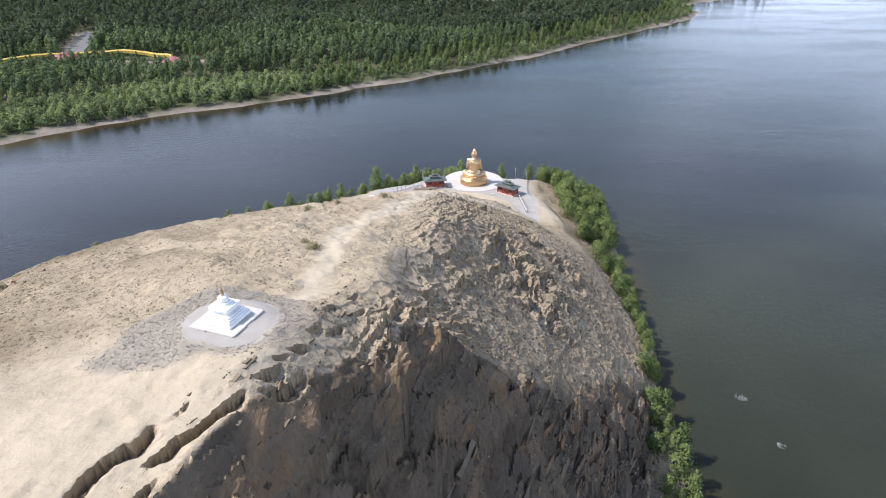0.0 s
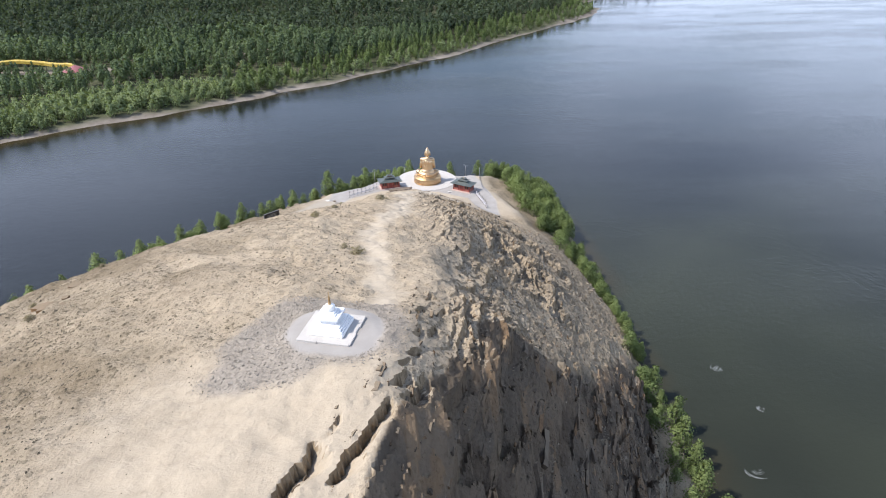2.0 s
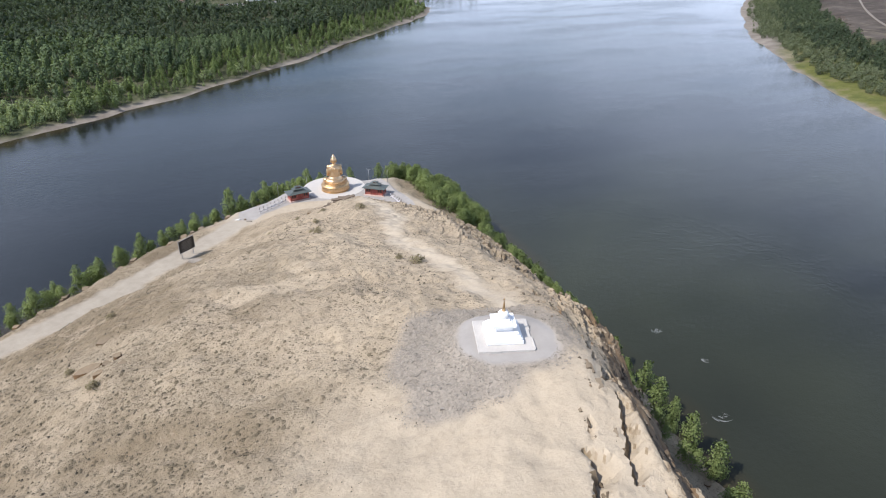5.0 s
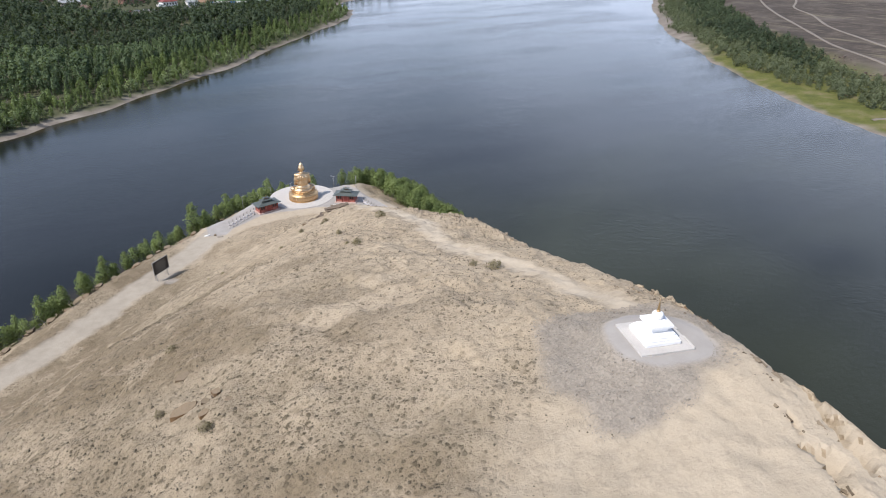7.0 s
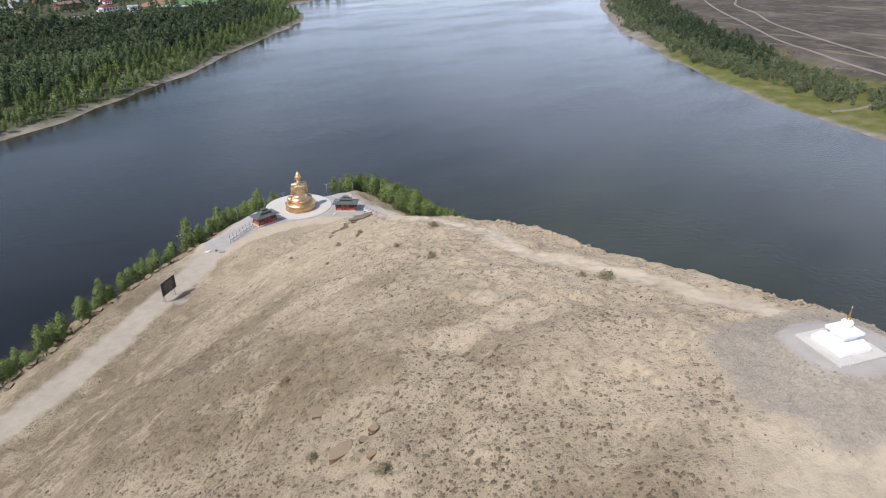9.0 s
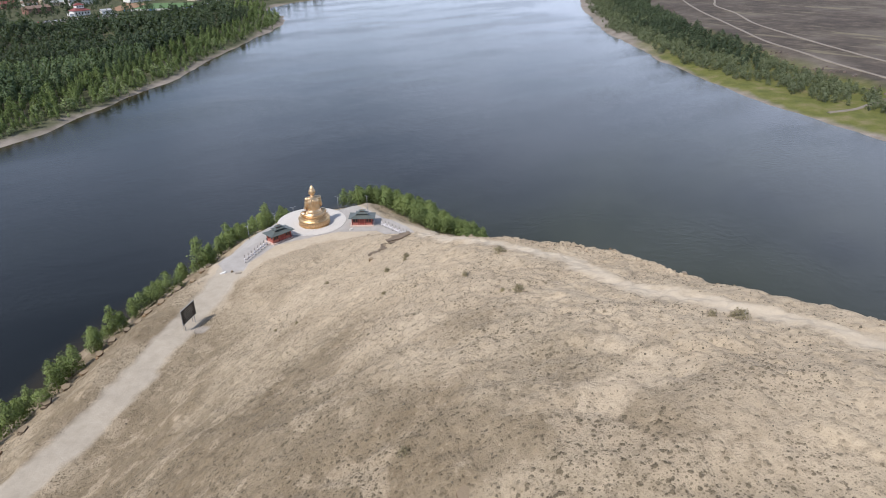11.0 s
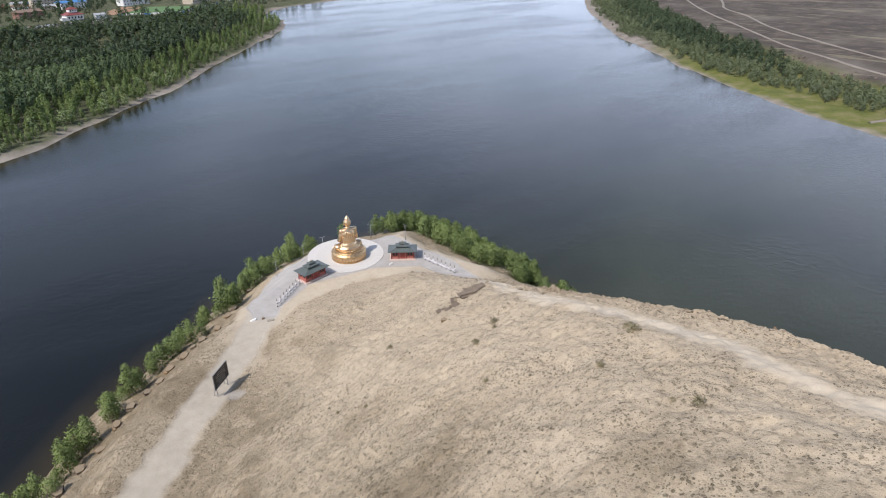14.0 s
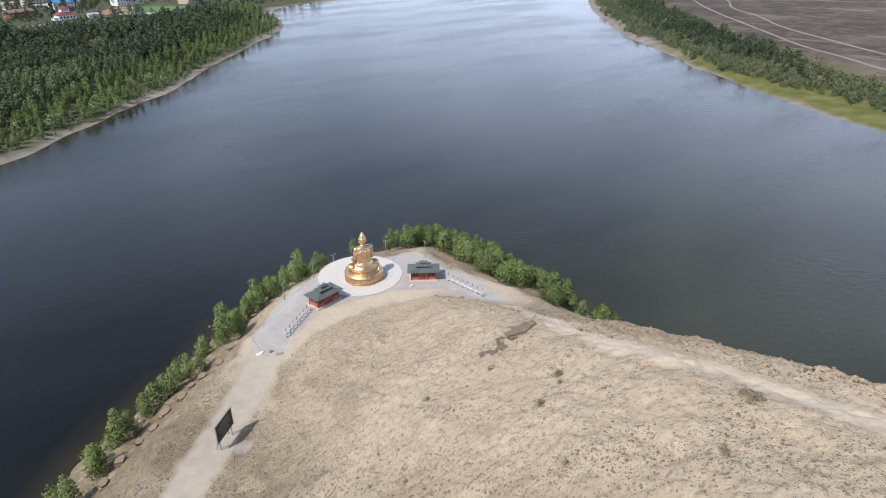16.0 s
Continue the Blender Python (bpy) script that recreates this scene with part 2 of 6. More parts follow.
def hill_at(x, y):
    return float(hill_height(np.array([float(x)]), np.array([float(y)]))[0])


def ground_height(x, y):
    """Low ground on both banks, and the river's bed."""
    town, step, head = land_depth(x, y, TOWN_BANK), land_depth(x, y, STEPPE_BANK), land_depth(x, y, HEADLAND)
    bend = 2.0 * fbm(x, y, 22, 3, 81)
    t = np.clip((town + bend) * 0.16, -3, 1.6) + sstep(14, 60, town) * 1.4 + 0.3 * fbm(x, y, 30, 2, 83) * sstep(10, 40, town)
    p = np.clip((step + bend) * 0.12, -3, 1.5) + sstep(62, 92, step + 6 * fbm(x, y, 40, 2, 85)) * 4.0 + 0.01 * np.clip(step - 90, 0, 3000)
    h = np.clip(head * 0.3, -3, 3) - 3.2
    return np.maximum(np.maximum(t, p), np.where(head > -5, h, -3))


# ---------------------------------------------------------------- node materials
def material(name):
    m = bpy.data.materials.new(name)
    m.use_nodes = True
    nt = m.node_tree
    return m, nt, nt.nodes["Principled BSDF"]


def node(nt, kind, **values):
    n = nt.nodes.new(kind)
    for key, value in values.items():
        key = key.replace("_", " ")
        if key in n.inputs:
            n.inputs[key].default_value = value
    return n


def noise_tex(nt, scale, detail=4.0, rough=0.55, vector=None):
    n = node(nt, "ShaderNodeTexNoise", Scale=scale, Detail=detail, Roughness=rough)
    if vector is None:
        vector = nt.nodes.new("ShaderNodeTexCoord").outputs["Object"]
    nt.links.new(vector, n.inputs["Vector"])
    return n.outputs["Fac"]


def ramp(nt, fac, *stops):
    r = nt.nodes.new("ShaderNodeValToRGB")
    while len(r.color_ramp.elements) < len(stops):
        r.color_ramp.elements.new(0.5)
    for e, (at, col) in zip(r.color_ramp.elements, stops):
        e.position, e.color = at, (*col, 1)
    nt.links.new(fac, r.inputs["Fac"])
    return r.outputs["Color"]


def ranged(nt, value, a, b, c=0.0, d=1.0):
    r = nt.nodes.new("ShaderNodeMapRange")
    r.interpolation_type = "SMOOTHSTEP"
    for key, val in zip(("From Min", "From Max", "To Min", "To Max"), (a, b, c, d)):
        r.inputs[key].default_value = val
    nt.links.new(value, r.inputs["Value"])
    return r.outputs["Result"]


def mixed(nt, fac, a, b, how="MIX"):
    m = nt.nodes.new("ShaderNodeMixRGB")
    m.blend_type = how
    for i, value in enumerate((fac, a, b)):
        if isinstance(value, (int, float)):
            m.inputs[i].default_value = value if i == 0 else (value, value, value, 1)
        elif isinstance(value, tuple):
            m.inputs[i].default_value = (*value, 1)
        else:
            nt.links.new(value, m.inputs[i])
    return m.outputs["Color"]


def maths(nt, how, a, b=0.0):
    m = nt.nodes.new("ShaderNodeMath")
    m.operation = how
    for i, value in enumerate((a, b)):
        if isinstance(value, (int, float)):
            m.inputs[i].default_value = value
        else:
            nt.links.new(value, m.inputs[i])
    return m.outputs[0]


def bump(nt, bsdf, height, strength, distance):
    b = node(nt, "ShaderNodeBump", Strength=strength, Distance=distance)
    nt.links.new(height, b.inputs["Height"])
    nt.links.new(b.outputs["Normal"], bsdf.inputs["Normal"])


def attribute(nt, name):
    a = nt.nodes.new("ShaderNodeAttribute")
    a.attribute_name = name
    return a.outputs["Fac"]


def simple(name, color, rough=0.6, metal=0.0, vary=0.12, scale=6.0, relief=0.0):
    """A plain surface with stains at two scales."""
    m, nt, b = material(name)
    n1, n2 = noise_tex(nt, scale, 5), noise_tex(nt, scale * 9, 3)
    mixn = maths(nt, "ADD", maths(nt, "MULTIPLY", n1, 0.65), maths(nt, "MULTIPLY", n2, 0.35))
    lo, hi = tuple(c * (1 - vary * 1.6) for c in color), tuple(min(1, c * (1 + vary)) for c in color)
    nt.links.new(ramp(nt, mixn, (0.3, lo), (0.68, hi)), b.inputs["Base Color"])
    nt.links.new(ranged(nt, n1, 0.3, 0.7, max(0.02, rough - 0.1), min(1, rough + 0.1)), b.inputs["Roughness"])
    b.inputs["Metallic"].default_value = metal
    if relief:
        bump(nt, b, n2, 0.5, relief)
    return m


def hill_material():
    m, nt, b = material("dry_hill")
    obj = nt.nodes.new("ShaderNodeTexCoord").outputs["Object"]
    big, mid, small = noise_tex(nt, 0.045, 4, 0.55, obj), noise_tex(nt, 0.42, 5, 0.6, obj), noise_tex(nt, 2.6, 5, 0.7, obj)
    tiny, fleck = noise_tex(nt, 1.15, 4, 0.65, obj), noise_tex(nt, 7.0, 3, 0.6, obj)
    soil = ramp(nt, mid, (0.30, (0.166, 0.126, 0.079)), (0.50, (0.216, 0.168, 0.109)), (0.72, (0.268, 0.213, 0.144)))
    soil = mixed(nt, maths(nt, "MULTIPLY", ranged(nt, big, 0.45, 0.62), 0.75), soil, (0.355, 0.291, 0.204))
    patch = noise_tex(nt, 0.15, 4, 0.6, obj)
    soil = mixed(nt, maths(nt, "MULTIPLY", ranged(nt, patch, 0.52, 0.60), 0.55), soil, (0.410, 0.334, 0.236))
    soil = mixed(nt, maths(nt, "MULTIPLY", ranged(nt, patch, 0.46, 0.38), 0.25), soil, (0.190, 0.151, 0.101))
    soil = mixed(nt, maths(nt, "MULTIPLY", attribute(nt, "pale"), 0.80), soil, (0.452, 0.370, 0.265))
    sound = maths(nt, "SUBTRACT", 1.0, maths(nt, "MULTIPLY", attribute(nt, "pale"), 0.35))
    soil = mixed(nt, maths(nt, "MULTIPLY", maths(nt, "MULTIPLY", ranged(nt, tiny, 0.50, 0.62), 0.5), sound), soil, (0.195, 0.156, 0.105))
    soil = mixed(nt, maths(nt, "MULTIPLY", ranged(nt, tiny, 0.42, 0.30), 0.45), soil, (0.385, 0.317, 0.225))
    soil = mixed(nt, maths(nt, "MULTIPLY", maths(nt, "MULTIPLY", ranged(nt, small, 0.56, 0.66), 0.5), sound), soil, (0.135, 0.107, 0.072))
    soil = mixed(nt, maths(nt, "MULTIPLY", ranged(nt, fleck, 0.60, 0.70), 0.3), soil, (0.150, 0.122, 0.083))
    tuft_cells = node(nt, "ShaderNodeTexVoronoi", Scale=1.85)
    nt.links.new(obj, tuft_cells.inputs["Vector"])
    tuft_size = maths(nt, "MULTIPLY", ranged(nt, tiny, 0.40, 0.56), maths(nt, "SUBTRACT", 1.0, maths(nt, "MULTIPLY", attribute(nt, "pale"), 0.28)))
    tuft_dots = maths(nt, "MULTIPLY", ranged(nt, maths(nt, "ADD", tuft_cells.outputs["Distance"], maths(nt, "MULTIPLY", small, 0.95)), 0.84, 0.72), tuft_size)
    worn_away = maths(nt, "MAXIMUM", maths(nt, "MAXIMUM", attribute(nt, "paved"), attribute(nt, "gravel")), maths(nt, "MAXIMUM", attribute(nt, "track"), attribute(nt, "worn")))
    tuft_dots = maths(nt, "MULTIPLY", tuft_dots, ranged(nt, worn_away, 0.5, 0.05))
    fine_cells = node(nt, "ShaderNodeTexVoronoi", Scale=3.6)
    nt.links.new(obj, fine_cells.inputs["Vector"])
    zones = ranged(nt, noise_tex(nt, 0.12, 3, 0.6, obj), 0.42, 0.60)
    fine_dots = maths(nt, "MULTIPLY", ranged(nt, maths(nt, "ADD", fine_cells.outputs["Distance"], maths(nt, "MULTIPLY", small, 0.9)), 0.78, 0.66), maths(nt, "MULTIPLY", zones, ranged(nt, worn_away, 0.5, 0.05)))
    soil = mixed(nt, maths(nt, "MULTIPLY", fine_dots, 0.75), soil, (0.118, 0.094, 0.060))
    soil = mixed(nt, maths(nt, "MULTIPLY", maths(nt, "MULTIPLY", tuft_dots, maths(nt, "ADD", 0.35, maths(nt, "MULTIPLY", zones, 0.65))), 0.85), soil, (0.116, 0.094, 0.061))
    soil = mixed(nt, maths(nt, "MULTIPLY", attribute(nt, "worn"), 0.85), soil, ramp(nt, mid, (0.3, (0.425, 0.362, 0.278)), (0.7, (0.480, 0.413, 0.322))))
    stretch = nt.nodes.new("ShaderNodeMapping")
    stretch.inputs["Rotation"].default_value = (0.25, 0.35, 0.22)
    stretch.inputs["Scale"].default_value = (1.0, 0.16, 0.6)
    nt.links.new(obj, stretch.inputs["Vector"])
    strata = noise_tex(nt, 1.5, 6, 0.65, stretch.outputs["Vector"])
    blot = noise_tex(nt, 0.16, 3, 0.5, obj)
    rock = ramp(nt, strata, (0.28, (0.048, 0.030, 0.017)), (0.46, (0.100, 0.066, 0.038)), (0.60, (0.165, 0.116, 0.068)), (0.75, (0.19, 0.096, 0.041)))
    beds = ramp(nt, attribute(nt, "bed"), (0.05, (0.092, 0.072, 0.053)), (0.42, (0.150, 0.118, 0.085)), (0.66, (0.192, 0.151, 0.108)), (0.84, (0.245, 0.164, 0.097)), (1.0, (0.295, 0.222, 0.148)))
    rock = mixed(nt, 0.70, rock, beds)
    rock = mixed(nt, maths(nt, "MULTIPLY", ranged(nt, blot, 0.45, 0.65), 0.55), rock, (0.112, 0.094, 0.072))
    rubble = ramp(nt, strata, (0.28, (0.172, 0.128, 0.080)), (0.50, (0.272, 0.208, 0.134)), (0.72, (0.365, 0.290, 0.194)))
    rock = mixed(nt, ranged(nt, attribute(nt, "crag"), 0.2, 0.8), rubble, rock)
    steep = nt.nodes.new("ShaderNodeSeparateXYZ")
    geo = nt.nodes.new("ShaderNodeNewGeometry")
    nt.links.new(geo.outputs["True Normal"], steep.inputs["Vector"])
    wall = ranged(nt, maths(nt, "ADD", steep.outputs["Z"], maths(nt, "MULTIPLY", maths(nt, "SUBTRACT", tiny, 0.5), 0.25)), 0.62, 0.48)
    wall = maths(nt, "MAXIMUM", wall, maths(nt, "MULTIPLY", attribute(nt, "crag"), ranged(nt, steep.outputs["Z"], 0.985, 0.93)))
    col = mixed(nt, wall, soil, rock)
    gravel_cells = node(nt, "ShaderNodeTexVoronoi", Scale=6.5)
    nt.links.new(obj, gravel_cells.inputs["Vector"])
    stones = mixed(nt, 0.55, ramp(nt, gravel_cells.outputs["Color"], (0.1, (0.215, 0.185, 0.148)), (0.9, (0.41, 0.360, 0.295))), (0.272, 0.240, 0.198))
    col = mixed(nt, attribute(nt, "gravel"), col, stones)
    worn = ramp(nt, mid, (0.3, (0.335, 0.298, 0.243)), (0.7, (0.400, 0.358, 0.296)))
    col = mixed(nt, attribute(nt, "track"), col, worn)
    grey = ramp(nt, mid, (0.3, (0.305, 0.285, 0.262)), (0.7, (0.368, 0.346, 0.320)))
    col = mixed(nt, attribute(nt, "paved"), col, grey)
    nt.links.new(col, b.inputs["Base Color"])
    b.inputs["Roughness"].default_value = 0.95
    b.inputs["Specular IOR Level"].default_value = 0.15
    high = maths(nt, "ADD", maths(nt, "MULTIPLY", strata, wall), maths(nt, "MULTIPLY", small, 0.55))
    high = maths(nt, "ADD", maths(nt, "ADD", high, maths(nt, "MULTIPLY", tiny, 0.5)), maths(nt, "MULTIPLY", tuft_dots, 0.35))
    smooth_way = maths(nt, "SUBTRACT", 1.0, maths(nt, "MULTIPLY", maths(nt, "MAXIMUM", maths(nt, "MAXIMUM", attribute(nt, "track"), maths(nt, "MULTIPLY", attribute(nt, "worn"), 0.75)), attribute(nt, "paved")), 0.95))
    bump(nt, b, maths(nt, "MULTIPLY", maths(nt, "MULTIPLY", high, smooth_way), sound), 0.95, 0.48)
    return m


def low_ground_material():
    m, nt, b = material("low_ground")
    obj = nt.nodes.new("ShaderNodeTexCoord").outputs["Object"]
    big, mid, small = noise_tex(nt, 0.012, 5, 0.6, obj), noise_tex(nt, 0.09, 5, 0.6, obj), noise_tex(nt, 0.8, 4, 0.6, obj)
    sand = ramp(nt, mid, (0.3, (0.15, 0.128, 0.105)), (0.7, (0.27, 0.24, 0.205)))
    undergrowth = ramp(nt, mid, (0.3, (0.03, 0.042, 0.018)), (0.7, (0.085, 0.095, 0.04)))
    col = mixed(nt, attribute(nt, "green"), sand, undergrowth)
    steppe = ramp(nt, mid, (0.25, (0.046, 0.038, 0.033)), (0.55, (0.080, 0.066, 0.055)), (0.8, (0.155, 0.128, 0.098)))
    steppe = mixed(nt, ranged(nt, big, 0.45, 0.7), steppe, (0.14, 0.12, 0.098))
    long_way = nt.nodes.new("ShaderNodeMapping")
    long_way.inputs["Rotation"].default_value = (0, 0, 0.65)
    long_way.inputs["Scale"].default_value = (1.0, 0.22, 1.0)
    nt.links.new(obj, long_way.inputs["Vector"])
    straw = ranged(nt, noise_tex(nt, 0.075, 4, 0.6, long_way.outputs["Vector"]), 0.56, 0.66)
    steppe = mixed(nt, maths(nt, "MULTIPLY", straw, 0.6), steppe, (0.205, 0.178, 0.120))
    col = mixed(nt, attribute(nt, "steppe"), col, steppe)
    meadow = ramp(nt, mid, (0.28, (0.070, 0.084, 0.026)), (0.5, (0.118, 0.124, 0.036)), (0.72, (0.185, 0.156, 0.085)))
    col = mixed(nt, attribute(nt, "meadow"), col, meadow)
    col = mixed(nt, attribute(nt, "track"), col, (0.24, 0.21, 0.175))
    col = mixed(nt, maths(nt, "MULTIPLY", ranged(nt, small, 0.5, 0.75), 0.35), col, mixed(nt, 1.0, col, 0.55, "MULTIPLY"))
    nt.links.new(col, b.inputs["Base Color"])
    b.inputs["Roughness"].default_value = 0.95
    b.inputs["Specular IOR Level"].default_value = 0.1
    bump(nt, b, small, 0.6, 0.4)
    return m


def water_material():
    m, nt, b = material("river_water")
    obj = nt.nodes.new("ShaderNodeTexCoord").outputs["Object"]
    turn = nt.nodes.new("ShaderNodeMapping")
    turn.inputs["Rotation"].default_value = (0, 0, radians(-45))
    turn.inputs["Scale"].default_value = (0.35, 1.0, 1.0)
    nt.links.new(obj, turn.inputs["Vector"])
    swirl, rip, fine = noise_tex(nt, 0.02, 4, 0.6, turn.outputs["Vector"]), noise_tex(nt, 0.5, 5, 0.65, obj), noise_tex(nt, 2.2, 3, 0.6, obj)
    shoal = attribute(nt, "shoal")
    deep = ramp(nt, swirl, (0.35, (0.0085, 0.0098, 0.0098)), (0.65, (0.0110, 0.0128, 0.0125)))
    murky = mixed(nt, attribute(nt, "murk"), deep, (0.041, 0.046, 0.031))
    nt.links.new(mixed(nt, shoal, murky, (0.056, 0.041, 0.019)), b.inputs["Base Color"])
    b.inputs["IOR"].default_value = 1.333
    b.inputs["Specular IOR Level"].default_value = 0.28
    nt.links.new(ranged(nt, swirl, 0.35, 0.65, 0.08, 0.19), b.inputs["Roughness"])
    waves = maths(nt, "ADD", maths(nt, "MULTIPLY", rip, 0.7), maths(nt, "MULTIPLY", fine, 0.22))
    calm = ranged(nt, swirl, 0.36, 0.62, 0.4, 1.0)
    bump(nt, b, maths(nt, "MULTIPLY", waves, calm), 0.55, 0.27)
    return m


def leaf_material(name, dark, light, spread=0.5):
    m, nt, b = material(name)
    geo = nt.nodes.new("ShaderNodeNewGeometry")
    info = nt.nodes.new("ShaderNodeObjectInfo")
    patch = maths(nt, "ADD", maths(nt, "MULTIPLY", noise_tex(nt, 0.11, 2, 0.5, geo.outputs["Position"]), 0.5), maths(nt, "MULTIPLY", noise_tex(nt, 0.018, 3, 0.5, geo.outputs["Position"]), 0.5))
    mixn = maths(nt, "ADD", maths(nt, "MULTIPLY", geo.outputs["Random Per Island"], spread),
                 maths(nt, "ADD", maths(nt, "MULTIPLY", ranged(nt, patch, 0.38, 0.62), 0.9 - spread), maths(nt, "MULTIPLY", info.outputs["Random"], 0.15)))
    col = ramp(nt, mixn, (0.0, dark), (1.0, light))
    nt.links.new(col, b.inputs["Base Color"])
    b.inputs["Roughness"].default_value = 0.75
    b.inputs["Specular IOR Level"].default_value = 0.1
    trans = nt.nodes.new("ShaderNodeBsdfTranslucent")
    nt.links.new(mixed(nt, 1.0, col, (1.2, 1.25, 0.55), "MULTIPLY"), trans.inputs["Color"])
    mixs = nt.nodes.new("ShaderNodeMixShader")
    mixs.inputs[0].default_value = 0.3
    nt.links.new(b.outputs[0], mixs.inputs[1])
    nt.links.new(trans.outputs[0], mixs.inputs[2])
    nt.links.new(mixs.outputs[0], nt.nodes["Material Output"].inputs["Surface"])
    return m


HILL, LOW, WATER = hill_material(), low_ground_material(), water_material()
LEAF_NEAR = leaf_material("poplar_leaves", (0.092, 0.130, 0.050), (0.255, 0.312, 0.126))
# distance haze is mixed into the wood and far leaf colours as extra blue
LEAF_WOOD = leaf_material("wood_leaves", (0.068, 0.100, 0.058), (0.165, 0.216, 0.112), 0.25)
LEAF_FRONT = leaf_material("bank_leaves", (0.074, 0.108, 0.046), (0.180, 0.234, 0.092), 0.3)
LEAF_HAZED = leaf_material("hazed_leaves", (0.038, 0.056, 0.036), (0.090, 0.118, 0.070), 0.25)
LEAF_WILLOW = leaf_material("willow_leaves", (0.100, 0.136, 0.070), (0.245, 0.298, 0.150), 0.3)
LEAF_SCRUB = leaf_material("scrub_leaves", (0.074, 0.092, 0.058), (0.185, 0.210, 0.124))
BARK = simple("bark", (0.19, 0.165, 0.13), 0.9, vary=0.25, scale=3)
GOLD = simple("gilding", (0.64, 0.45, 0.27), 0.40, 1.0, vary=0.1, scale=1.2)
GOLD_DULL = simple("worn_gilding", (0.56, 0.38, 0.20), 0.42, 1.0, vary=0.2, scale=2.5)
WHITE = simple("whitewash", (0.80, 0.80, 0.79), 0.7, vary=0.04, scale=1.5)
CONCRETE = simple("pale_concrete", (0.49, 0.462, 0.425), 0.85, vary=0.08, scale=0.7, relief=0.01)
PINK_PLINTH = simple("pink_plinth", (0.50, 0.37, 0.32), 0.85, vary=0.1, scale=2)
RED_WALL = simple("red_paint", (0.33, 0.108, 0.082), 0.6, vary=0.12, scale=2)
RED_TRIM = simple("dark_red_trim", (0.22, 0.04, 0.03), 0.6, vary=0.12, scale=2)
GREEN_ROOF = simple("green_sheet_roof", (0.084, 0.097, 0.089), 0.45, vary=0.15, scale=1.5)
DARK = simple("dark_opening", (0.012, 0.012, 0.012), 0.5, vary=0.1, scale=2)
BLACK = simple("black_board", (0.012, 0.012, 0.014), 0.45, vary=0.2, scale=2)
STEEL = simple("grey_steel", (0.32, 0.32, 0.32), 0.45, 0.6, vary=0.12, scale=4)
POLE_DARK = simple("dark_pole", (0.08, 0.06, 0.055), 0.7, vary=0.2, scale=4)
CLOTH = simple("white_cloth", (0.58, 0.56, 0.57), 0.9, vary=0.08, scale=6)
ROCK = simple("brown_rock", (0.245, 0.188, 0.13), 0.92, vary=0.3, scale=1.6, relief=0.06)
BEDROCK_LOOSE = simple("loose_rock", (0.27, 0.218, 0.155), 0.92, vary=0.3, scale=0.8, relief=0.05)
ROCK_PALE = simple("pale_rock", (0.292, 0.258, 0.214), 0.92, vary=0.2, scale=1.6, relief=0.05)
SCARP_ROCK = simple("scarp_rock", (0.120, 0.092, 0.074), 0.92, vary=0.3, scale=0.3)
TRACK_EARTH = simple("track_earth", (0.200, 0.172, 0.138), 0.95, vary=0.15, scale=0.15)
LEDGE_ROCK = simple("layered_rock", (0.160, 0.122, 0.088), 0.92, vary=0.28, scale=1.2, relief=0.05)
STONE_WHITE = simple("white_stone", (0.72, 0.71, 0.68), 0.85, vary=0.1, scale=2, relief=0.03)


# ---------------------------------------------------------------- mesh helpers
def mesh_object(name, verts, quads, mats, index=None, smooth=False, normals=None):
    """One mesh object from arrays of corners and four-sided faces."""
    verts, quads = np.asarray(verts, np.float32), np.asarray(quads, np.int32)
    me = bpy.data.meshes.new(name)
    me.vertices.add(len(verts))
    me.vertices.foreach_set("co", verts.ravel())
    me.loops.add(quads.size)
    me.loops.foreach_set("vertex_index", quads.ravel())
    me.polygons.add(len(quads))
    me.polygons.foreach_set("loop_start", np.arange(0, quads.size, 4, dtype=np.int32))
    for m in mats:
        me.materials.append(m)
    if index is not None:
        me.polygons.foreach_set("material_index", np.asarray(index, np.int32))
    me.polygons.foreach_set("use_smooth", np.full(len(quads), smooth))
    me.update(calc_edges=True)
    me.validate()
    if normals is not None:
        me.polygons.foreach_set("use_smooth", np.ones(len(me.polygons), bool))
        me.normals_split_custom_set_from_vertices(normals)
    return new(name, me)


def grid_object(name, xs, ys, height, mat, attrs=None):
    gx, gy = np.meshgrid(xs, ys)
    gz = height(gx, gy)
    n, k = gx.shape
    i = np.arange(n * k).reshape(n, k)
    quads = np.stack([i[:-1, :-1], i[:-1, 1:], i[1:, 1:], i[1:, :-1]], -1).reshape(-1, 4)
    ob = mesh_object(name, np.stack([gx, gy, gz], -1).reshape(-1, 3), quads, [mat], smooth=True)
    for key, values in (attrs(gx, gy, gz) if attrs else {}).items():
        a = ob.data.attributes.new(key, "FLOAT", "POINT")
        a.data.foreach_set("value", np.clip(values, 0, 1).astype(np.float32).ravel())
    return ob


def part(name, bm, mat, parent=None, label="", smooth=False, m=None):
    """Links a bmesh as one mesh object under a thing or a part."""
    me = bpy.data.meshes.new(name)
    bm.normal_update()
    bm.to_mesh(me)
    bm.free()
    me.materials.append(mat)
    for p in me.polygons:
        p.use_smooth = smooth
    ob = new(name, me)
    if parent is not None:
        ob.parent = parent
    if m is not None:
        ob.matrix_basis = m
    return tagged(ob, label)


def thing(name, m, label, category, group=""):
    ob = new(name)
    ob.matrix_basis = m
    return tagged(ob, label, category, group)


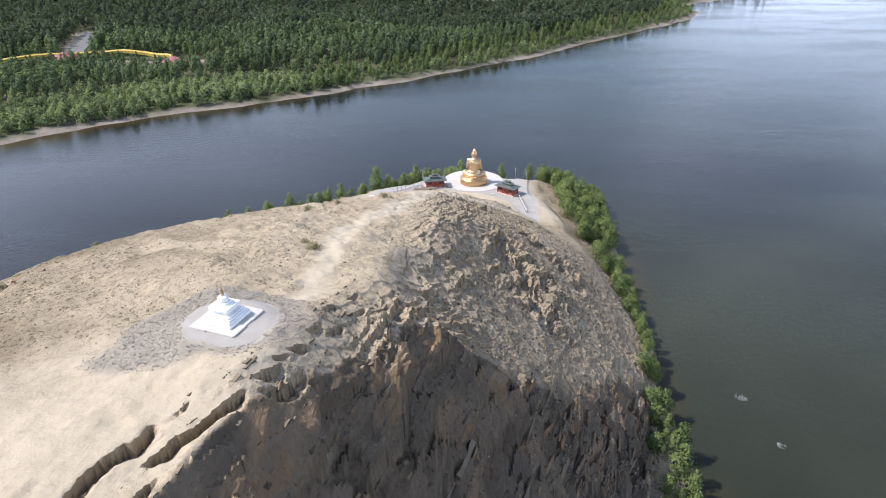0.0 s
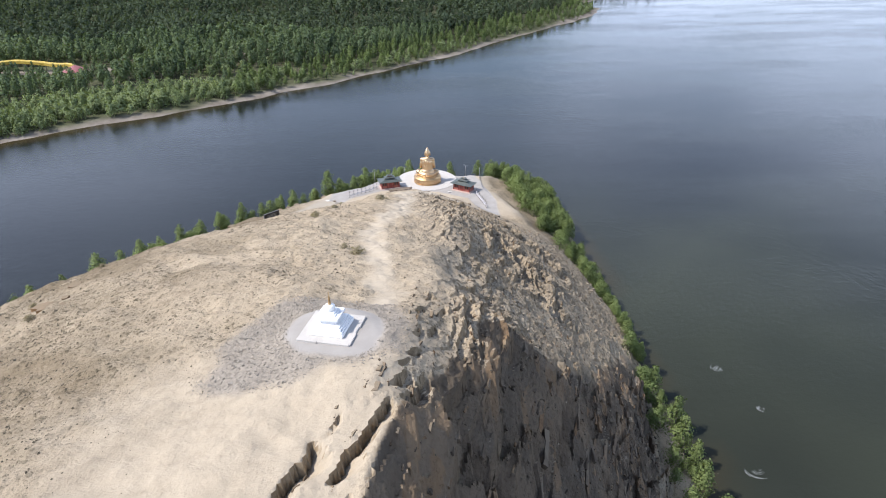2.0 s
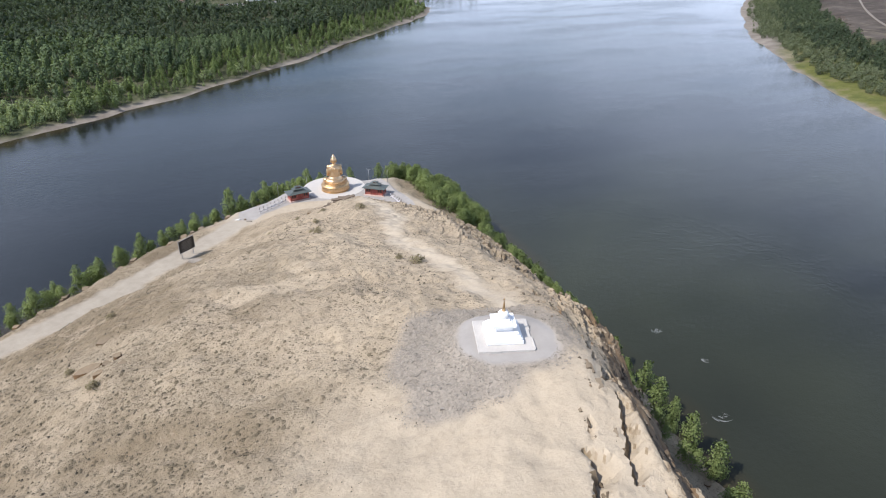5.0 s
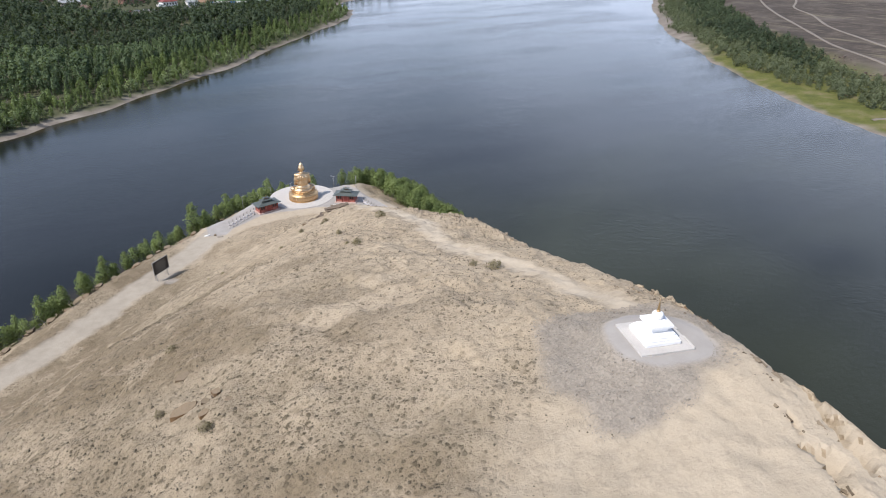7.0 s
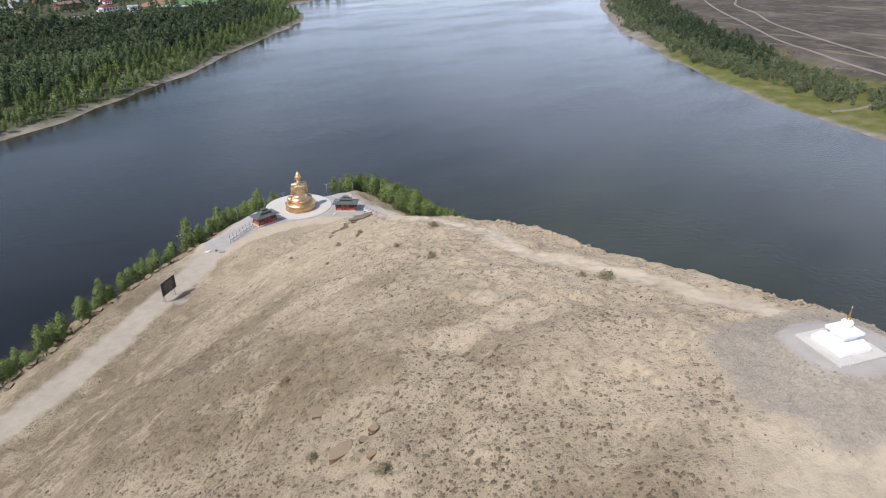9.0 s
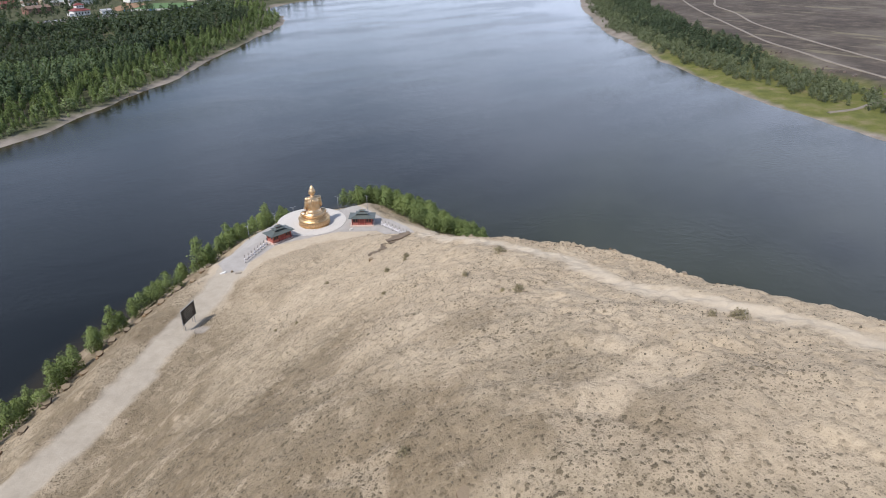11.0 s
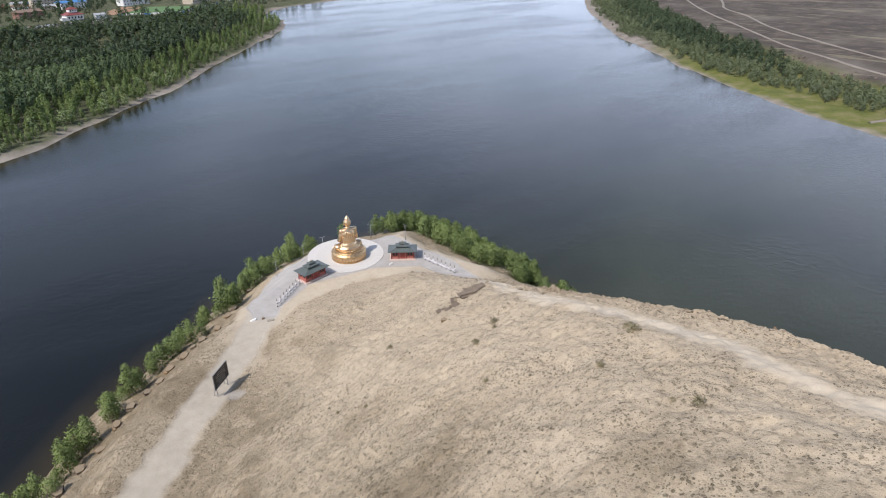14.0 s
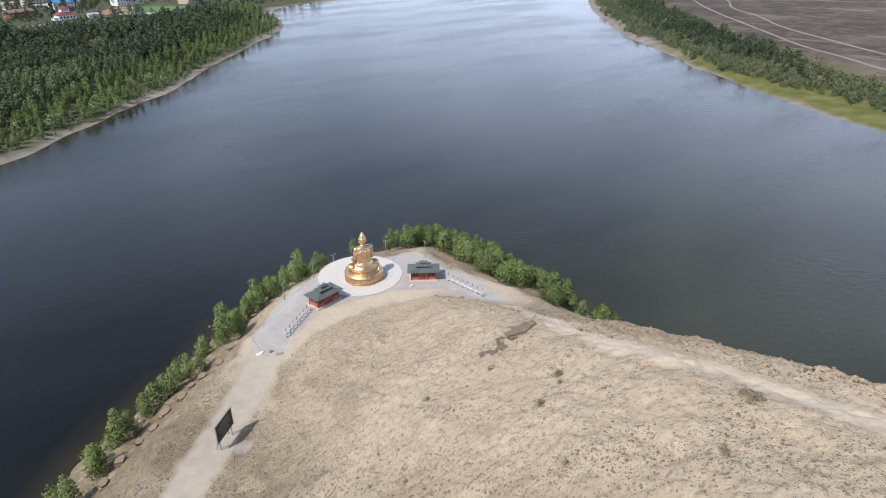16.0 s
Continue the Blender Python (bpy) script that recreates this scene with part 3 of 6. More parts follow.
def box(bm, cx, cy, cz, sx, sy, sz, m=None, bevel=0.0):
    made = bmesh.ops.create_cube(bm, size=1.0, matrix=(m or Matrix()) @ Matrix.Translation((cx, cy, cz)) @ Matrix.Diagonal((sx, sy, sz, 1)))
    if bevel:
        edges = list({e for v in made["verts"] for e in v.link_edges})
        bmesh.ops.bevel(bm, geom=edges, offset=bevel, segments=2, affect="EDGES", profile=0.5)
    return bm


def tube(bm, a, b, r0, r1=None, sides=8):
    a, b = Vector(a), Vector(b)
    turn = (b - a).to_track_quat("Z", "Y").to_matrix().to_4x4()
    bmesh.ops.create_cone(bm, cap_ends=True, segments=sides, radius1=r0, radius2=r1 if r1 is not None else r0, depth=(b - a).length,
                          matrix=Matrix.Translation((a + b) / 2) @ turn)
    return bm


def lathe(bm, profile, sides=48):
    rings = []
    for r, z in profile:
        rings.append([bm.verts.new((r * math.cos(2 * math.pi * i / sides), r * math.sin(2 * math.pi * i / sides), z)) for i in range(sides)])
    for a, b in zip(rings, rings[1:]):
        for i in range(sides):
            bm.faces.new((a[i], a[(i + 1) % sides], b[(i + 1) % sides], b[i]))
    if profile[0][0] > 0.01:
        bm.faces.new(rings[0][::-1])
    if profile[-1][0] > 0.01:
        bm.faces.new(rings[-1])
    return bm


# ---------------------------------------------------------------- ground, water, hill
def spaced(a, b, fine0, fine1, step, outer):
    return np.concatenate([np.linspace(a, fine0, outer, endpoint=False), np.arange(fine0, fine1, step), np.linspace(fine1, b, outer)])


STEPPE_TRACKS = [[(1000, 740), (701, 508), (603, 426), (540, 365), (494, 320), (455, 281), (425, 240), (395, 200), (350, 120), (330, 20)],
                 [(1000, 650), (725, 477), (652, 434), (605, 386), (544, 335), (500, 283), (460, 232), (420, 170), (390, 80)], [(286, 166), (302, 160), (322, 158), (346, 150)]]
TOWN_ROADS = [[(-300, 560), (-270, 480), (-248, 440), (-200, 436), (-165, 438), (-120, 462), (-60, 500), (10, 570)], [(40, 790), (90, 812), (150, 815)]]


def low_masks(x, y, z):
    town, step = land_depth(x, y, TOWN_BANK), land_depth(x, y, STEPPE_BANK)
    wob = 5 * fbm(x, y, 25, 3, 91)
    steppe = sstep(58, 88, step + wob)
    meadow = sstep(0.5, 3.5, step + 0.3 * wob) * (1 - steppe) * (1 - sstep(300, 380, y + 3 * wob))
    track = np.zeros_like(x)
    for line in TOWN_ROADS:
        track = np.maximum(track, 1 - sstep(4, 7, line_distance(x, y, line)[0]))
    green = np.maximum(0.85 * sstep(2.0, 8, town + 0.8 * wob), sstep(6, 20, step + wob))
    return {"steppe": steppe, "meadow": meadow, "track": track, "green": green}


ground = grid_object("ground", spaced(-3000, 3000, -420, 760, 5, 14), spaced(-900, 4400, 40, 1000, 5, 14), ground_height, LOW, low_masks)
tagged(ground, "low river banks of sand, meadow and dry brown steppe", "ground", kind="structure")


def dirt_track(line, wide, label):
    """A thin strip of bare earth that follows the ground along a smooth line."""
    pts = [Vector((*p, 0)) for p in line]
    way = []
    for i in range(len(pts) - 1):
        p0, p1, p2, p3 = pts[max(i - 1, 0)], pts[i], pts[i + 1], pts[min(i + 2, len(pts) - 1)]
        for k in range(10):
            f = k / 10
            way.append(0.5 * (2 * p1 + (p2 - p0) * f + (2 * p0 - 5 * p1 + 4 * p2 - p3) * f * f + (3 * p1 - p0 - 3 * p2 + p3) * f ** 3))
    xs, ys = np.array([p.x for p in way]), np.array([p.y for p in way])
    dx, dy = np.gradient(xs), np.gradient(ys)
    norm = np.hypot(dx, dy)
    half = wide * (1 + 0.25 * vnoise(xs / 12, ys / 12, 171)) / 2
    rows = []
    for k, drop in ((-1.0, -0.5), (-0.8, 0.16), (0.0, 0.12), (0.8, 0.16), (1.0, -0.5)):
        px, py = xs - dy / norm * half * k, ys + dx / norm * half * k
        rows.append(np.stack([px, py, ground_height(px, py) + 0.25 + drop], -1))
    verts, n = np.stack(rows, 1).reshape(-1, 3), len(rows)
    quads = [(5 * i + k, 5 * i + 5 + k, 5 * i + 6 + k, 5 * i + 1 + k) for i in range(len(xs) - 1) for k in range(n - 1)]
    return tagged(mesh_object("dirt_track", verts, quads, [TRACK_EARTH], smooth=True), label, "track", kind="structure")


for line in STEPPE_TRACKS:
    dirt_track(line, 2.5, "pale dirt track worn across the dry steppe")


def shoal_mask(x, y, z):
    near = np.maximum(np.maximum(land_depth(x, y, HEADLAND), land_depth(x, y, TOWN_BANK)), land_depth(x, y, STEPPE_BANK))
    murk = (0.70 + 0.30 * sstep(85, 150, y)) * (0.9 * (1 - sstep(40, 220, x - 42 + 35 * fbm(x, y, 70, 4, 97))) + 0.18 * fbm(x, y, 26, 3, 98)) * sstep(20, 40, x) * (1 - sstep(100, 250, y + 20 * fbm(x, y, 50, 2, 99)))
    return {"murk": murk, "shoal": np.maximum(0.55 * sstep(-6, 0.5, near + 3 * fbm(x, y, 18, 3, 95)), 0.85 * sstep(-17, -2, land_depth(x, y, TOWN_BANK) + 5 * fbm(x, y, 25, 3, 96)) * sstep(-60, -150, x))}


water = grid_object("water", spaced(-3000, 3000, -260, 640, 6, 10), spaced(-900, 4400, 0, 900, 6, 10), lambda x, y: 0 * x, WATER, shoal_mask)
tagged(water, "wide calm river of dark green-blue water", "water", kind="structure")

FOOTPATH = [(-12.4, 50), (-12.9, 61), (-12.6, 66), (-13.2, 72), (-12.6, 77), (-11.4, 82), (-9.8, 87.2), (-7.6, 92.2), (-6.9, 97.6), (-5.2, 105.6), (-5.4, 112.9), (-3.0, 123.2), (-0.5, 130), (5, 139), (14, 152), (22, 163)]
SHORE_ROAD = [(-151, 89.5), (-111.2, 111.4), (-73.2, 135.9), (-63.2, 142.9), (-52.2, 151.9), (-41.8, 162.3), (-31, 172), (-22, 181), (-15, 189)]
PAVING = [(-22, 183), (-20.5, 189.5), (-10.5, 201), (-2, 207), (6.5, 210), (13, 210), (19, 207.8), (26, 199), (28, 186), (28.4, 176), (26.6, 163.5), (21.5, 170), (20, 179),
          (12, 185), (5, 186.8), (-5, 188.5), (-14.5, 184), (-17.5, 181)]
SCREE = [(-12.5, 48.5), (-17, 50.8), (-21.8, 51.2), (-23.8, 46.8), (-26.0, 44.2), (-25.4, 41.4), (-26.8, 38.6), (-23.5, 37.6), (-20.0, 37.0), (-18.8, 38.4), (-17.5, 39.4), (-15.4, 38.0), (-12.4, 39.6), (-10.8, 44)]


def hill_masks(x, y, z):
    wob = 0.8 * fbm(x, y, 3.5, 3, 101)
    path = 0.74 * (1 - sstep(0.0, 2.6, line_distance(x, y, FOOTPATH)[0] + wob))
    bare = 0.46 * (1 - sstep(5, 17, np.hypot((x + 22) / 1.1, y - 33) + 2.6 * wob)) * (1 - sstep(46, 56, y + 2 * wob)) * (1 - sstep(-4.0, -0.5, x - np.interp(y, CREST_Y, CREST_X) + 0.8 * wob))
    road = 0.8 * (1 - sstep(2.4, 4.0, line_distance(x, y, SHORE_ROAD)[0] + 0.7 * wob))
    gravel = sstep(-0.8, 0.9, land_depth(x, y, SCREE) + 0.7 * wob)
    paved = sstep(-0.2, 0.5, land_depth(x, y, PAVING) + 0.25 * wob)
    bare = np.maximum(bare, 0.55 * sstep(0.8, -0.6, land_depth(x, y, FOOT) + wob) * sstep(10.2, 11.2, z) * sstep(-32, -24, x) * sstep(160, 168, y))
    pad = 1 - sstep(3.5, 4.2, np.hypot(x + 16.9, (y - 43.2) * 0.92) + 0.5 * wob)
    pale = 0.86 * sstep(-36, -10, x - np.interp(y, CREST_Y, CREST_X) + 10 * sstep(65, 95, y) + 8 * fbm(x, y, 14, 3, 103))
    pale = pale * (1 - 0.6 * sstep(0, 5, x - np.interp(y, CREST_Y, CREST_X)))
    for cx, cy, r in ((-29.4, 95.5, 2.4), (-15.4, 103.4, 3.0), (-21.3, 93.5, 2.6), (-19.6, 83.0, 2.8), (-21.3, 76.6, 2.4), (-26.7, 66.5, 3.6), (-32.8, 66.9, 2.2), (-16.2, 70.0, 4.0), (-9.8, 99.5, 3.6), (-18.4, 98.0, 3.4), (-31.0, 92.8, 2.6), (-17.4, 77.5, 3.6), (-25.4, 71.0, 2.6), (-7.6, 92.8, 4.5), (-11.0, 84.0, 4.0), (-10.5, 57.5, 3.5)):
        pale = np.maximum(pale, 1.15 * (1 - sstep(0.5, 1.1, np.hypot((x - cx) / 1.5, y - cy) / r + 0.35 * wob)))
    crag = (1 - sstep(1.2, 3.2, 17.6 - 1.70 * x + 0.575 * y - z + 0.5 * wob)) * (1 - sstep(88, 104, y))
    crag = crag * sstep(-1.15, -1.45, (hill_height(x + 1.3, y, False) - hill_height(x - 0.3, y, False)) / 1.6 + 0.22 * fbm(x, y, 3.5, 3, 107))
    paved = np.maximum(paved, 0.6 * (1 - sstep(1.2, 2.0, np.hypot(x + 35.2, (y - 162.0) * 1.2) + 0.4 * wob)))
    crack_x, crack_y = x + 0.5 * fbm(x, y, 6, 2, 30), y + 0.5 * fbm(x, y, 6, 2, 31)
    bed = 0.5 + 0.6 * facets(crack_x, crack_y, 7.5, 1.7, 1.20, 32, 1.0, 0, 0) + 0.5 * facets(crack_x, crack_y, 2.8, 0.75, 1.26, 33, 1.0, 0, 0)
    return {"bed": bed, "crag": crag, "pale": pale, "worn": np.maximum(1.35 * path, 1.3 * bare), "track": road, "gravel": gravel * (1 - pad), "paved": np.maximum(paved, 0.95 * pad)}


hill = grid_object("hill", np.concatenate([np.arange(-130, -60, 0.75), np.arange(-60, -24, 0.5), np.arange(-24, 24, 0.22), np.arange(24, 48, 0.30), np.arange(48, 62, 0.7)]),
                   np.concatenate([np.arange(-16, 14, 0.7), np.arange(14, 66, 0.24), np.arange(66, 124, 0.30), np.arange(124, 232, 0.55)]), hill_height, HILL, hill_masks)
facing = np.zeros(len(hill.data.polygons) * 3, np.float32)
hill.data.polygons.foreach_get("normal", facing)
middle = np.zeros(len(hill.data.polygons) * 3, np.float32)
hill.data.polygons.foreach_get("center", middle)
hill.data.polygons.foreach_set("use_smooth", (facing[2::3] > 0.86) & (middle[0::3] < np.interp(middle[1::3], CREST_Y, CREST_X) - 5))
tagged(hill, "dry rounded headland with a brown layered rock cliff", "hill", kind="structure")
hill_behind = grid_object("hill_behind", np.concatenate([np.arange(-420, 62, 6.0)]), np.arange(-300, -9, 6.0), lambda x, y: hill_height(x, y, False) - 0.3, HILL)
tagged(hill_behind, "dry headland running on inland", "hill", kind="structure")


# ---------------------------------------------------------------- trees and shrubs
def leaf_cloud(rng, count, leaf, lumps, ragged=0.55):
    """Small four-sided leaf sprays on the shells of some lumps, each lump (x, y, z, radius, height)."""
    lumps = np.array(lumps, float)
    weight = lumps[:, 3] ** 2
    pick = rng.choice(len(lumps), count, p=weight / weight.sum())
    way = rng.normal(size=(count, 3))
    way /= np.linalg.norm(way, axis=1)[:, None]
    way[:, 2] = np.where(way[:, 2] < -0.5, -way[:, 2], way[:, 2])
    out = rng.uniform(0.55, 1.05, count)[:, None]
    centre = lumps[pick, :3] + way * out * np.stack([lumps[pick, 3], lumps[pick, 3], lumps[pick, 4]], -1)
    face = way + rng.normal(scale=ragged, size=(count, 3))
    face /= np.linalg.norm(face, axis=1)[:, None]
    side = np.cross(face, rng.normal(size=(count, 3)))
    side /= np.linalg.norm(side, axis=1)[:, None]
    up = np.cross(face, side)
    size = leaf * rng.uniform(0.6, 1.25, count)[:, None]
    a, b = side * size * 0.5, up * size * 0.62
    verts = np.stack([centre - b, centre + a * 0.9, centre + b, centre - a * 0.9], 1).reshape(-1, 3)
    heart = np.array((0, 0, lumps[:, 2].mean() - 0.15 * np.ptp(lumps[:, 2])))
    round_way = centre - heart
    round_way /= np.linalg.norm(round_way, axis=1)[:, None]
    lean = 0.50 * round_way + 0.30 * way + 0.36 * face * np.sign((face * round_way).sum(1))[:, None]
    lean /= np.linalg.norm(lean, axis=1)[:, None]
    return verts, np.arange(count * 4).reshape(-1, 4), np.repeat(lean, 4, 0)


def limb_mesh(rng, height, radius, limbs):
    """A tapered, slightly bent trunk with limbs, as four-sided faces."""
    verts, quads = [], []

    def branch(a, b, r0, r1, sides=5):
        a, b = np.array(a, float), np.array(b, float)
        d = (b - a) / np.linalg.norm(b - a)
        s = np.cross(d, (0.3, 0.9, 0.2))
        s /= np.linalg.norm(s)
        w = np.cross(d, s)
        base = len(verts)
        for c, r in ((a, r0), (b, r1)):
            for i in range(sides):
                ang = 2 * math.pi * i / sides
                verts.append(c + r * (s * math.cos(ang) + w * math.sin(ang)))
        for i in range(sides):
            k = (i + 1) % sides
            quads.append((base + i, base + k, base + sides + k, base + sides + i))

    p, r = np.array((0, 0, -0.3)), radius
    for i in range(3):
        q = np.array((rng.normal() * 0.05 * height * (i + 1) / 3, rng.normal() * 0.05 * height * (i + 1) / 3, height * 0.85 * (i + 1) / 3))
        branch(p, q, r, r * 0.62)
        if i:
            for _ in range(limbs):
                ang = rng.uniform(0, 6.28)
                tip = p + (q - p) * 0.5 + np.array((math.cos(ang), math.sin(ang), 0.9)) * height * rng.uniform(0.12, 0.22)
                branch(p + (q - p) * rng.uniform(0.1, 0.7), tip, r * 0.4, r * 0.12, 4)
        p, r = q, r * 0.62
    return np.array(verts), np.array(quads)


def crown_lumps(rng, height, low, width, n, pointed=0.6):
    out = []
    for i in range(n):
        f = (i + 0.5) / n
        z = height * (low + (1 - low) * f)
        spread = width * 0.5 * (1 - pointed * abs(f - 0.38) ** 1.3 * 1.6)
        ang = i * 2.4 + rng.uniform(-0.5, 0.5)
        off = spread * rng.uniform(0.25, 0.75) * (1 - 0.7 * f)
        r = max(0.12 * width, spread * rng.uniform(0.42, 0.68))
        out.append((off * math.cos(ang), off * math.sin(ang), z, r, r * rng.uniform(0.8, 1.25)))
    return out


def tree_kind(seed, height, low, width, lumps, leaves, leaf, leaf_mat, pointed=0.6, limbs=3, trunk=0.022, ragged=0.55):
    """Meshes of one kind of tree: trunk and crown."""
    rng = np.random.default_rng(seed)
    tv, tq = limb_mesh(rng, height, height * trunk, limbs)
    cv, cq, cn = leaf_cloud(rng, leaves, leaf, crown_lumps(rng, height, low, width, lumps, pointed), ragged)
    tn = tv * (1, 1, 0)
    tn = tn / (np.linalg.norm(tn, axis=1)[:, None] + 1e-6)
    return {"trunk": (tv, tq, tn), "crown": (cv, cq, cn), "mat": leaf_mat, "height": height}


def tree_template(kind, name, label, category):
    base = thing(name, pose(0, 0, -500), label, category)
    for piece, mat in (("trunk", BARK), ("crown", kind["mat"])):
        ob = mesh_object(piece, kind[piece][0], kind[piece][1], [mat], normals=kind[piece][2] if piece == "crown" else None)
        ob.parent = base
    return base


def plant(template, x, y, z, scale, rng, group, label=""):
    ob = copy_thing(template, Matrix.Translation((x, y, z)) @ pose(0, 0, 0, rng.normal() * 2, rng.normal() * 2, rng.uniform(0, 360)))
    ob.scale = (scale * rng.uniform(0.88, 1.14), scale * rng.uniform(0.88, 1.14), scale)
    return tagged(ob, label, group=group)


def scatter(name, kinds, places, label, category, sink=0.0):
    """Many plants joined into one mesh: places are rows of x, y, z, scale."""
    rng = np.random.default_rng(len(places))
    vs, qs, ids, ns, base = [], [], [], [], 0
    for x, y, z, k in places:
        kind = kinds[rng.integers(len(kinds))]
        ang = rng.uniform(0, 6.28)
        c, s = math.cos(ang), math.sin(ang)
        wide = k * rng.uniform(0.85, 1.2)
        for slot, piece in enumerate(("trunk", "crown")):
            v, q, n = kind[piece]
            ns.append(np.stack([n[:, 0] * c - n[:, 1] * s, n[:, 0] * s + n[:, 1] * c, n[:, 2]], -1))
            vs.append(np.stack([(v[:, 0] * c - v[:, 1] * s) * wide + x, (v[:, 0] * s + v[:, 1] * c) * wide + y, v[:, 2] * k + z - sink], -1))
            qs.append(q + base)
            ids.append(np.full(len(q), slot))
            base += len(v)
    ob = mesh_object(name, np.concatenate(vs), np.concatenate(qs), [BARK, kinds[0]["mat"]], np.concatenate(ids), normals=np.concatenate(ns))
    return tagged(ob, label, category, kind="stuff")


def jittered(rng, x0, x1, y0, y1, step):
    gx, gy = np.meshgrid(np.arange(x0, x1, step), np.arange(y0, y1, step))
    return (gx + rng.uniform(-0.48, 0.48, gx.shape) * step).ravel(), (gy + rng.uniform(-0.48, 0.48, gy.shape) * step).ravel()


def stone_kind(seed):
    r = np.random.default_rng(seed)
    c = np.array([(x, y, z) for z in (-0.5, 0.5) for x, y in ((-0.5, -0.5), (0.5, -0.5), (0.5, 0.5), (-0.5, 0.5))], float)
    c += r.normal(scale=0.13, size=c.shape)
    c[4:, :2] *= r.uniform(0.55, 0.9)
    return c, np.array([(3, 2, 1, 0), (4, 5, 6, 7), (0, 1, 5, 4), (1, 2, 6, 5), (2, 3, 7, 6), (3, 0, 4, 7)])


# the wood on the town bank
rng = np.random.default_rng(7)
WOOD = [tree_kind(100 + i, 13.5, 0.22, 7.6, 13, 190, 1.05, LEAF_WOOD, 0.62, 1, ragged=0.38) for i in range(5)]
WOOD_FAR = [tree_kind(110 + i, 13.5, 0.35, 8.6, 9, 60, 1.65, LEAF_HAZED, 0.55, 0, ragged=0.35) for i in range(4)]
WOOD_FRONT = [tree_kind(120 + i, 12.0, 0.20, 6.6, 15, 400, 0.72, LEAF_FRONT, 0.62, 2, ragged=0.45) for i in range(5)]
WILLOW = [tree_kind(140 + i, 6.0, 0.08, 6.8, 11, 170, 0.80, LEAF_WILLOW, 0.3, 2, ragged=0.4) for i in range(4)]
POPLAR = [tree_kind(160 + i, 7.2, 0.12, 4.7, 26, 1150, 0.30, LEAF_NEAR, 0.6, 4, 0.014) for i in range(5)]
BUSH = [tree_kind(180 + i, 4.3, 0.10, 4.4, 20, 900, 0.25, LEAF_NEAR, 0.45, 3, 0.014) for i in range(4)]
CLEARINGS = [[(-302, 562), (-284, 562), (-238, 446), (-262, 442)],
             [(-335, 428), (-300, 424), (-277, 427), (-258, 441), (-236, 455), (-215, 456), (-196, 452), (-165, 446), (-120, 468), (-60, 508), (-60, 496), (-120, 452), (-165, 428),
              (-196, 434), (-215, 439), (-236, 438), (-258, 424), (-277, 410), (-300, 408), (-335, 412)],
             [(20, 776), (110, 800), (160, 806), (250, 806), (330, 850), (900, 900), (900, 2000), (-300, 2000), (-100, 900)], [(-150, 372), (-105, 384), (-40, 425), (-46, 434), (-110, 396), (-155, 384)]]
wx, wy = jittered(rng, -560, 300, 240, 1010, 5.6)
town_in = land_depth(wx, wy, TOWN_BANK)
far = np.hypot(wx, wy)
keep = (town_in > 4.0) & (far < 960) & (wx > -0.74 * wy - 40) & ((far < 620) | (rng.uniform(size=len(wx)) < 0.62))
for outline in CLEARINGS:
    keep &= ~inside(wx, wy, outline)
thin = sstep(2, 9, town_in + 5 * fbm(wx, wy, 30, 2, 131))
keep &= rng.uniform(size=len(wx)) < 0.36 + 0.64 * thin
wx, wy, town_in = wx[keep], wy[keep], town_in[keep]
low_side = sstep(-45, -95, wx) * (1 - sstep(38, 70, town_in + 10 * fbm(wx, wy, 45, 2, 133)))
is_willow = rng.uniform(size=len(wx)) < np.maximum(low_side, 0.12 * (town_in < 22))
is_front = (~is_willow) & (town_in < 34) & (wx > -80)
wz = ground_height(wx, wy)
grow = np.where(is_willow, rng.uniform(0.65, 1.15, len(wx)), rng.uniform(0.72, 1.12, len(wx)) * (0.86 + 0.22 * fbm(wx, wy, 60, 2, 137)) * (0.72 + 0.34 * sstep(8, 36, town_in)))
for outline in ([(-360, 360), (-150, 396), (-130, 440), (-360, 436)], [(0, 735), (60, 722), (200, 765), (245, 800), (160, 812), (10, 785)]):
    grow = np.where(inside(wx, wy, outline), grow * 0.66, grow)
rows = np.stack([wx, wy, wz, grow], -1)
ex, ey = jittered(rng, -420, -40, 215, 420, 4.3)
ex_in = land_depth(ex, ey, TOWN_BANK) + 5 * fbm(ex, ey, 30, 2, 131)
ok = (ex_in > 8) & (ex_in < 34 + 10 * fbm(ex, ey, 45, 2, 133)) & (ex > -0.74 * ey - 40) & (rng.uniform(size=len(ex)) < 0.85 * sstep(-40, -80, ex))
extra = np.stack([ex[ok], ey[ok], ground_height(ex[ok], ey[ok]), rng.uniform(0.6, 1.15, ok.sum())], -1)
ex, ey = jittered(rng, -60, 280, 330, 720, 4.0)
ex_in = land_depth(ex, ey, TOWN_BANK) + 4 * fbm(ex, ey, 22, 2, 139)
ok = (ex_in > 5) & (ex_in < 19) & (rng.uniform(size=len(ex)) < 0.5)
extra = np.concatenate([extra, np.stack([ex[ok], ey[ok], ground_height(ex[ok], ey[ok]), rng.uniform(0.22, 0.6, ok.sum())], -1)])
is_far = np.hypot(wx, wy) > 540
scatter("far_wood", WOOD_FAR, rows[~is_willow & ~is_front & is_far], "far part of the dark green poplar wood, haze tinted into its leaves", "wood")
scatter("wood", WOOD, rows[~is_willow & ~is_front & ~is_far], "dense dark green poplar wood on the flat river bank", "wood")
scatter("willow_thicket", WILLOW, np.concatenate([rows[is_willow], extra]), "low pale green willow thicket along the sandy bank", "thicket")
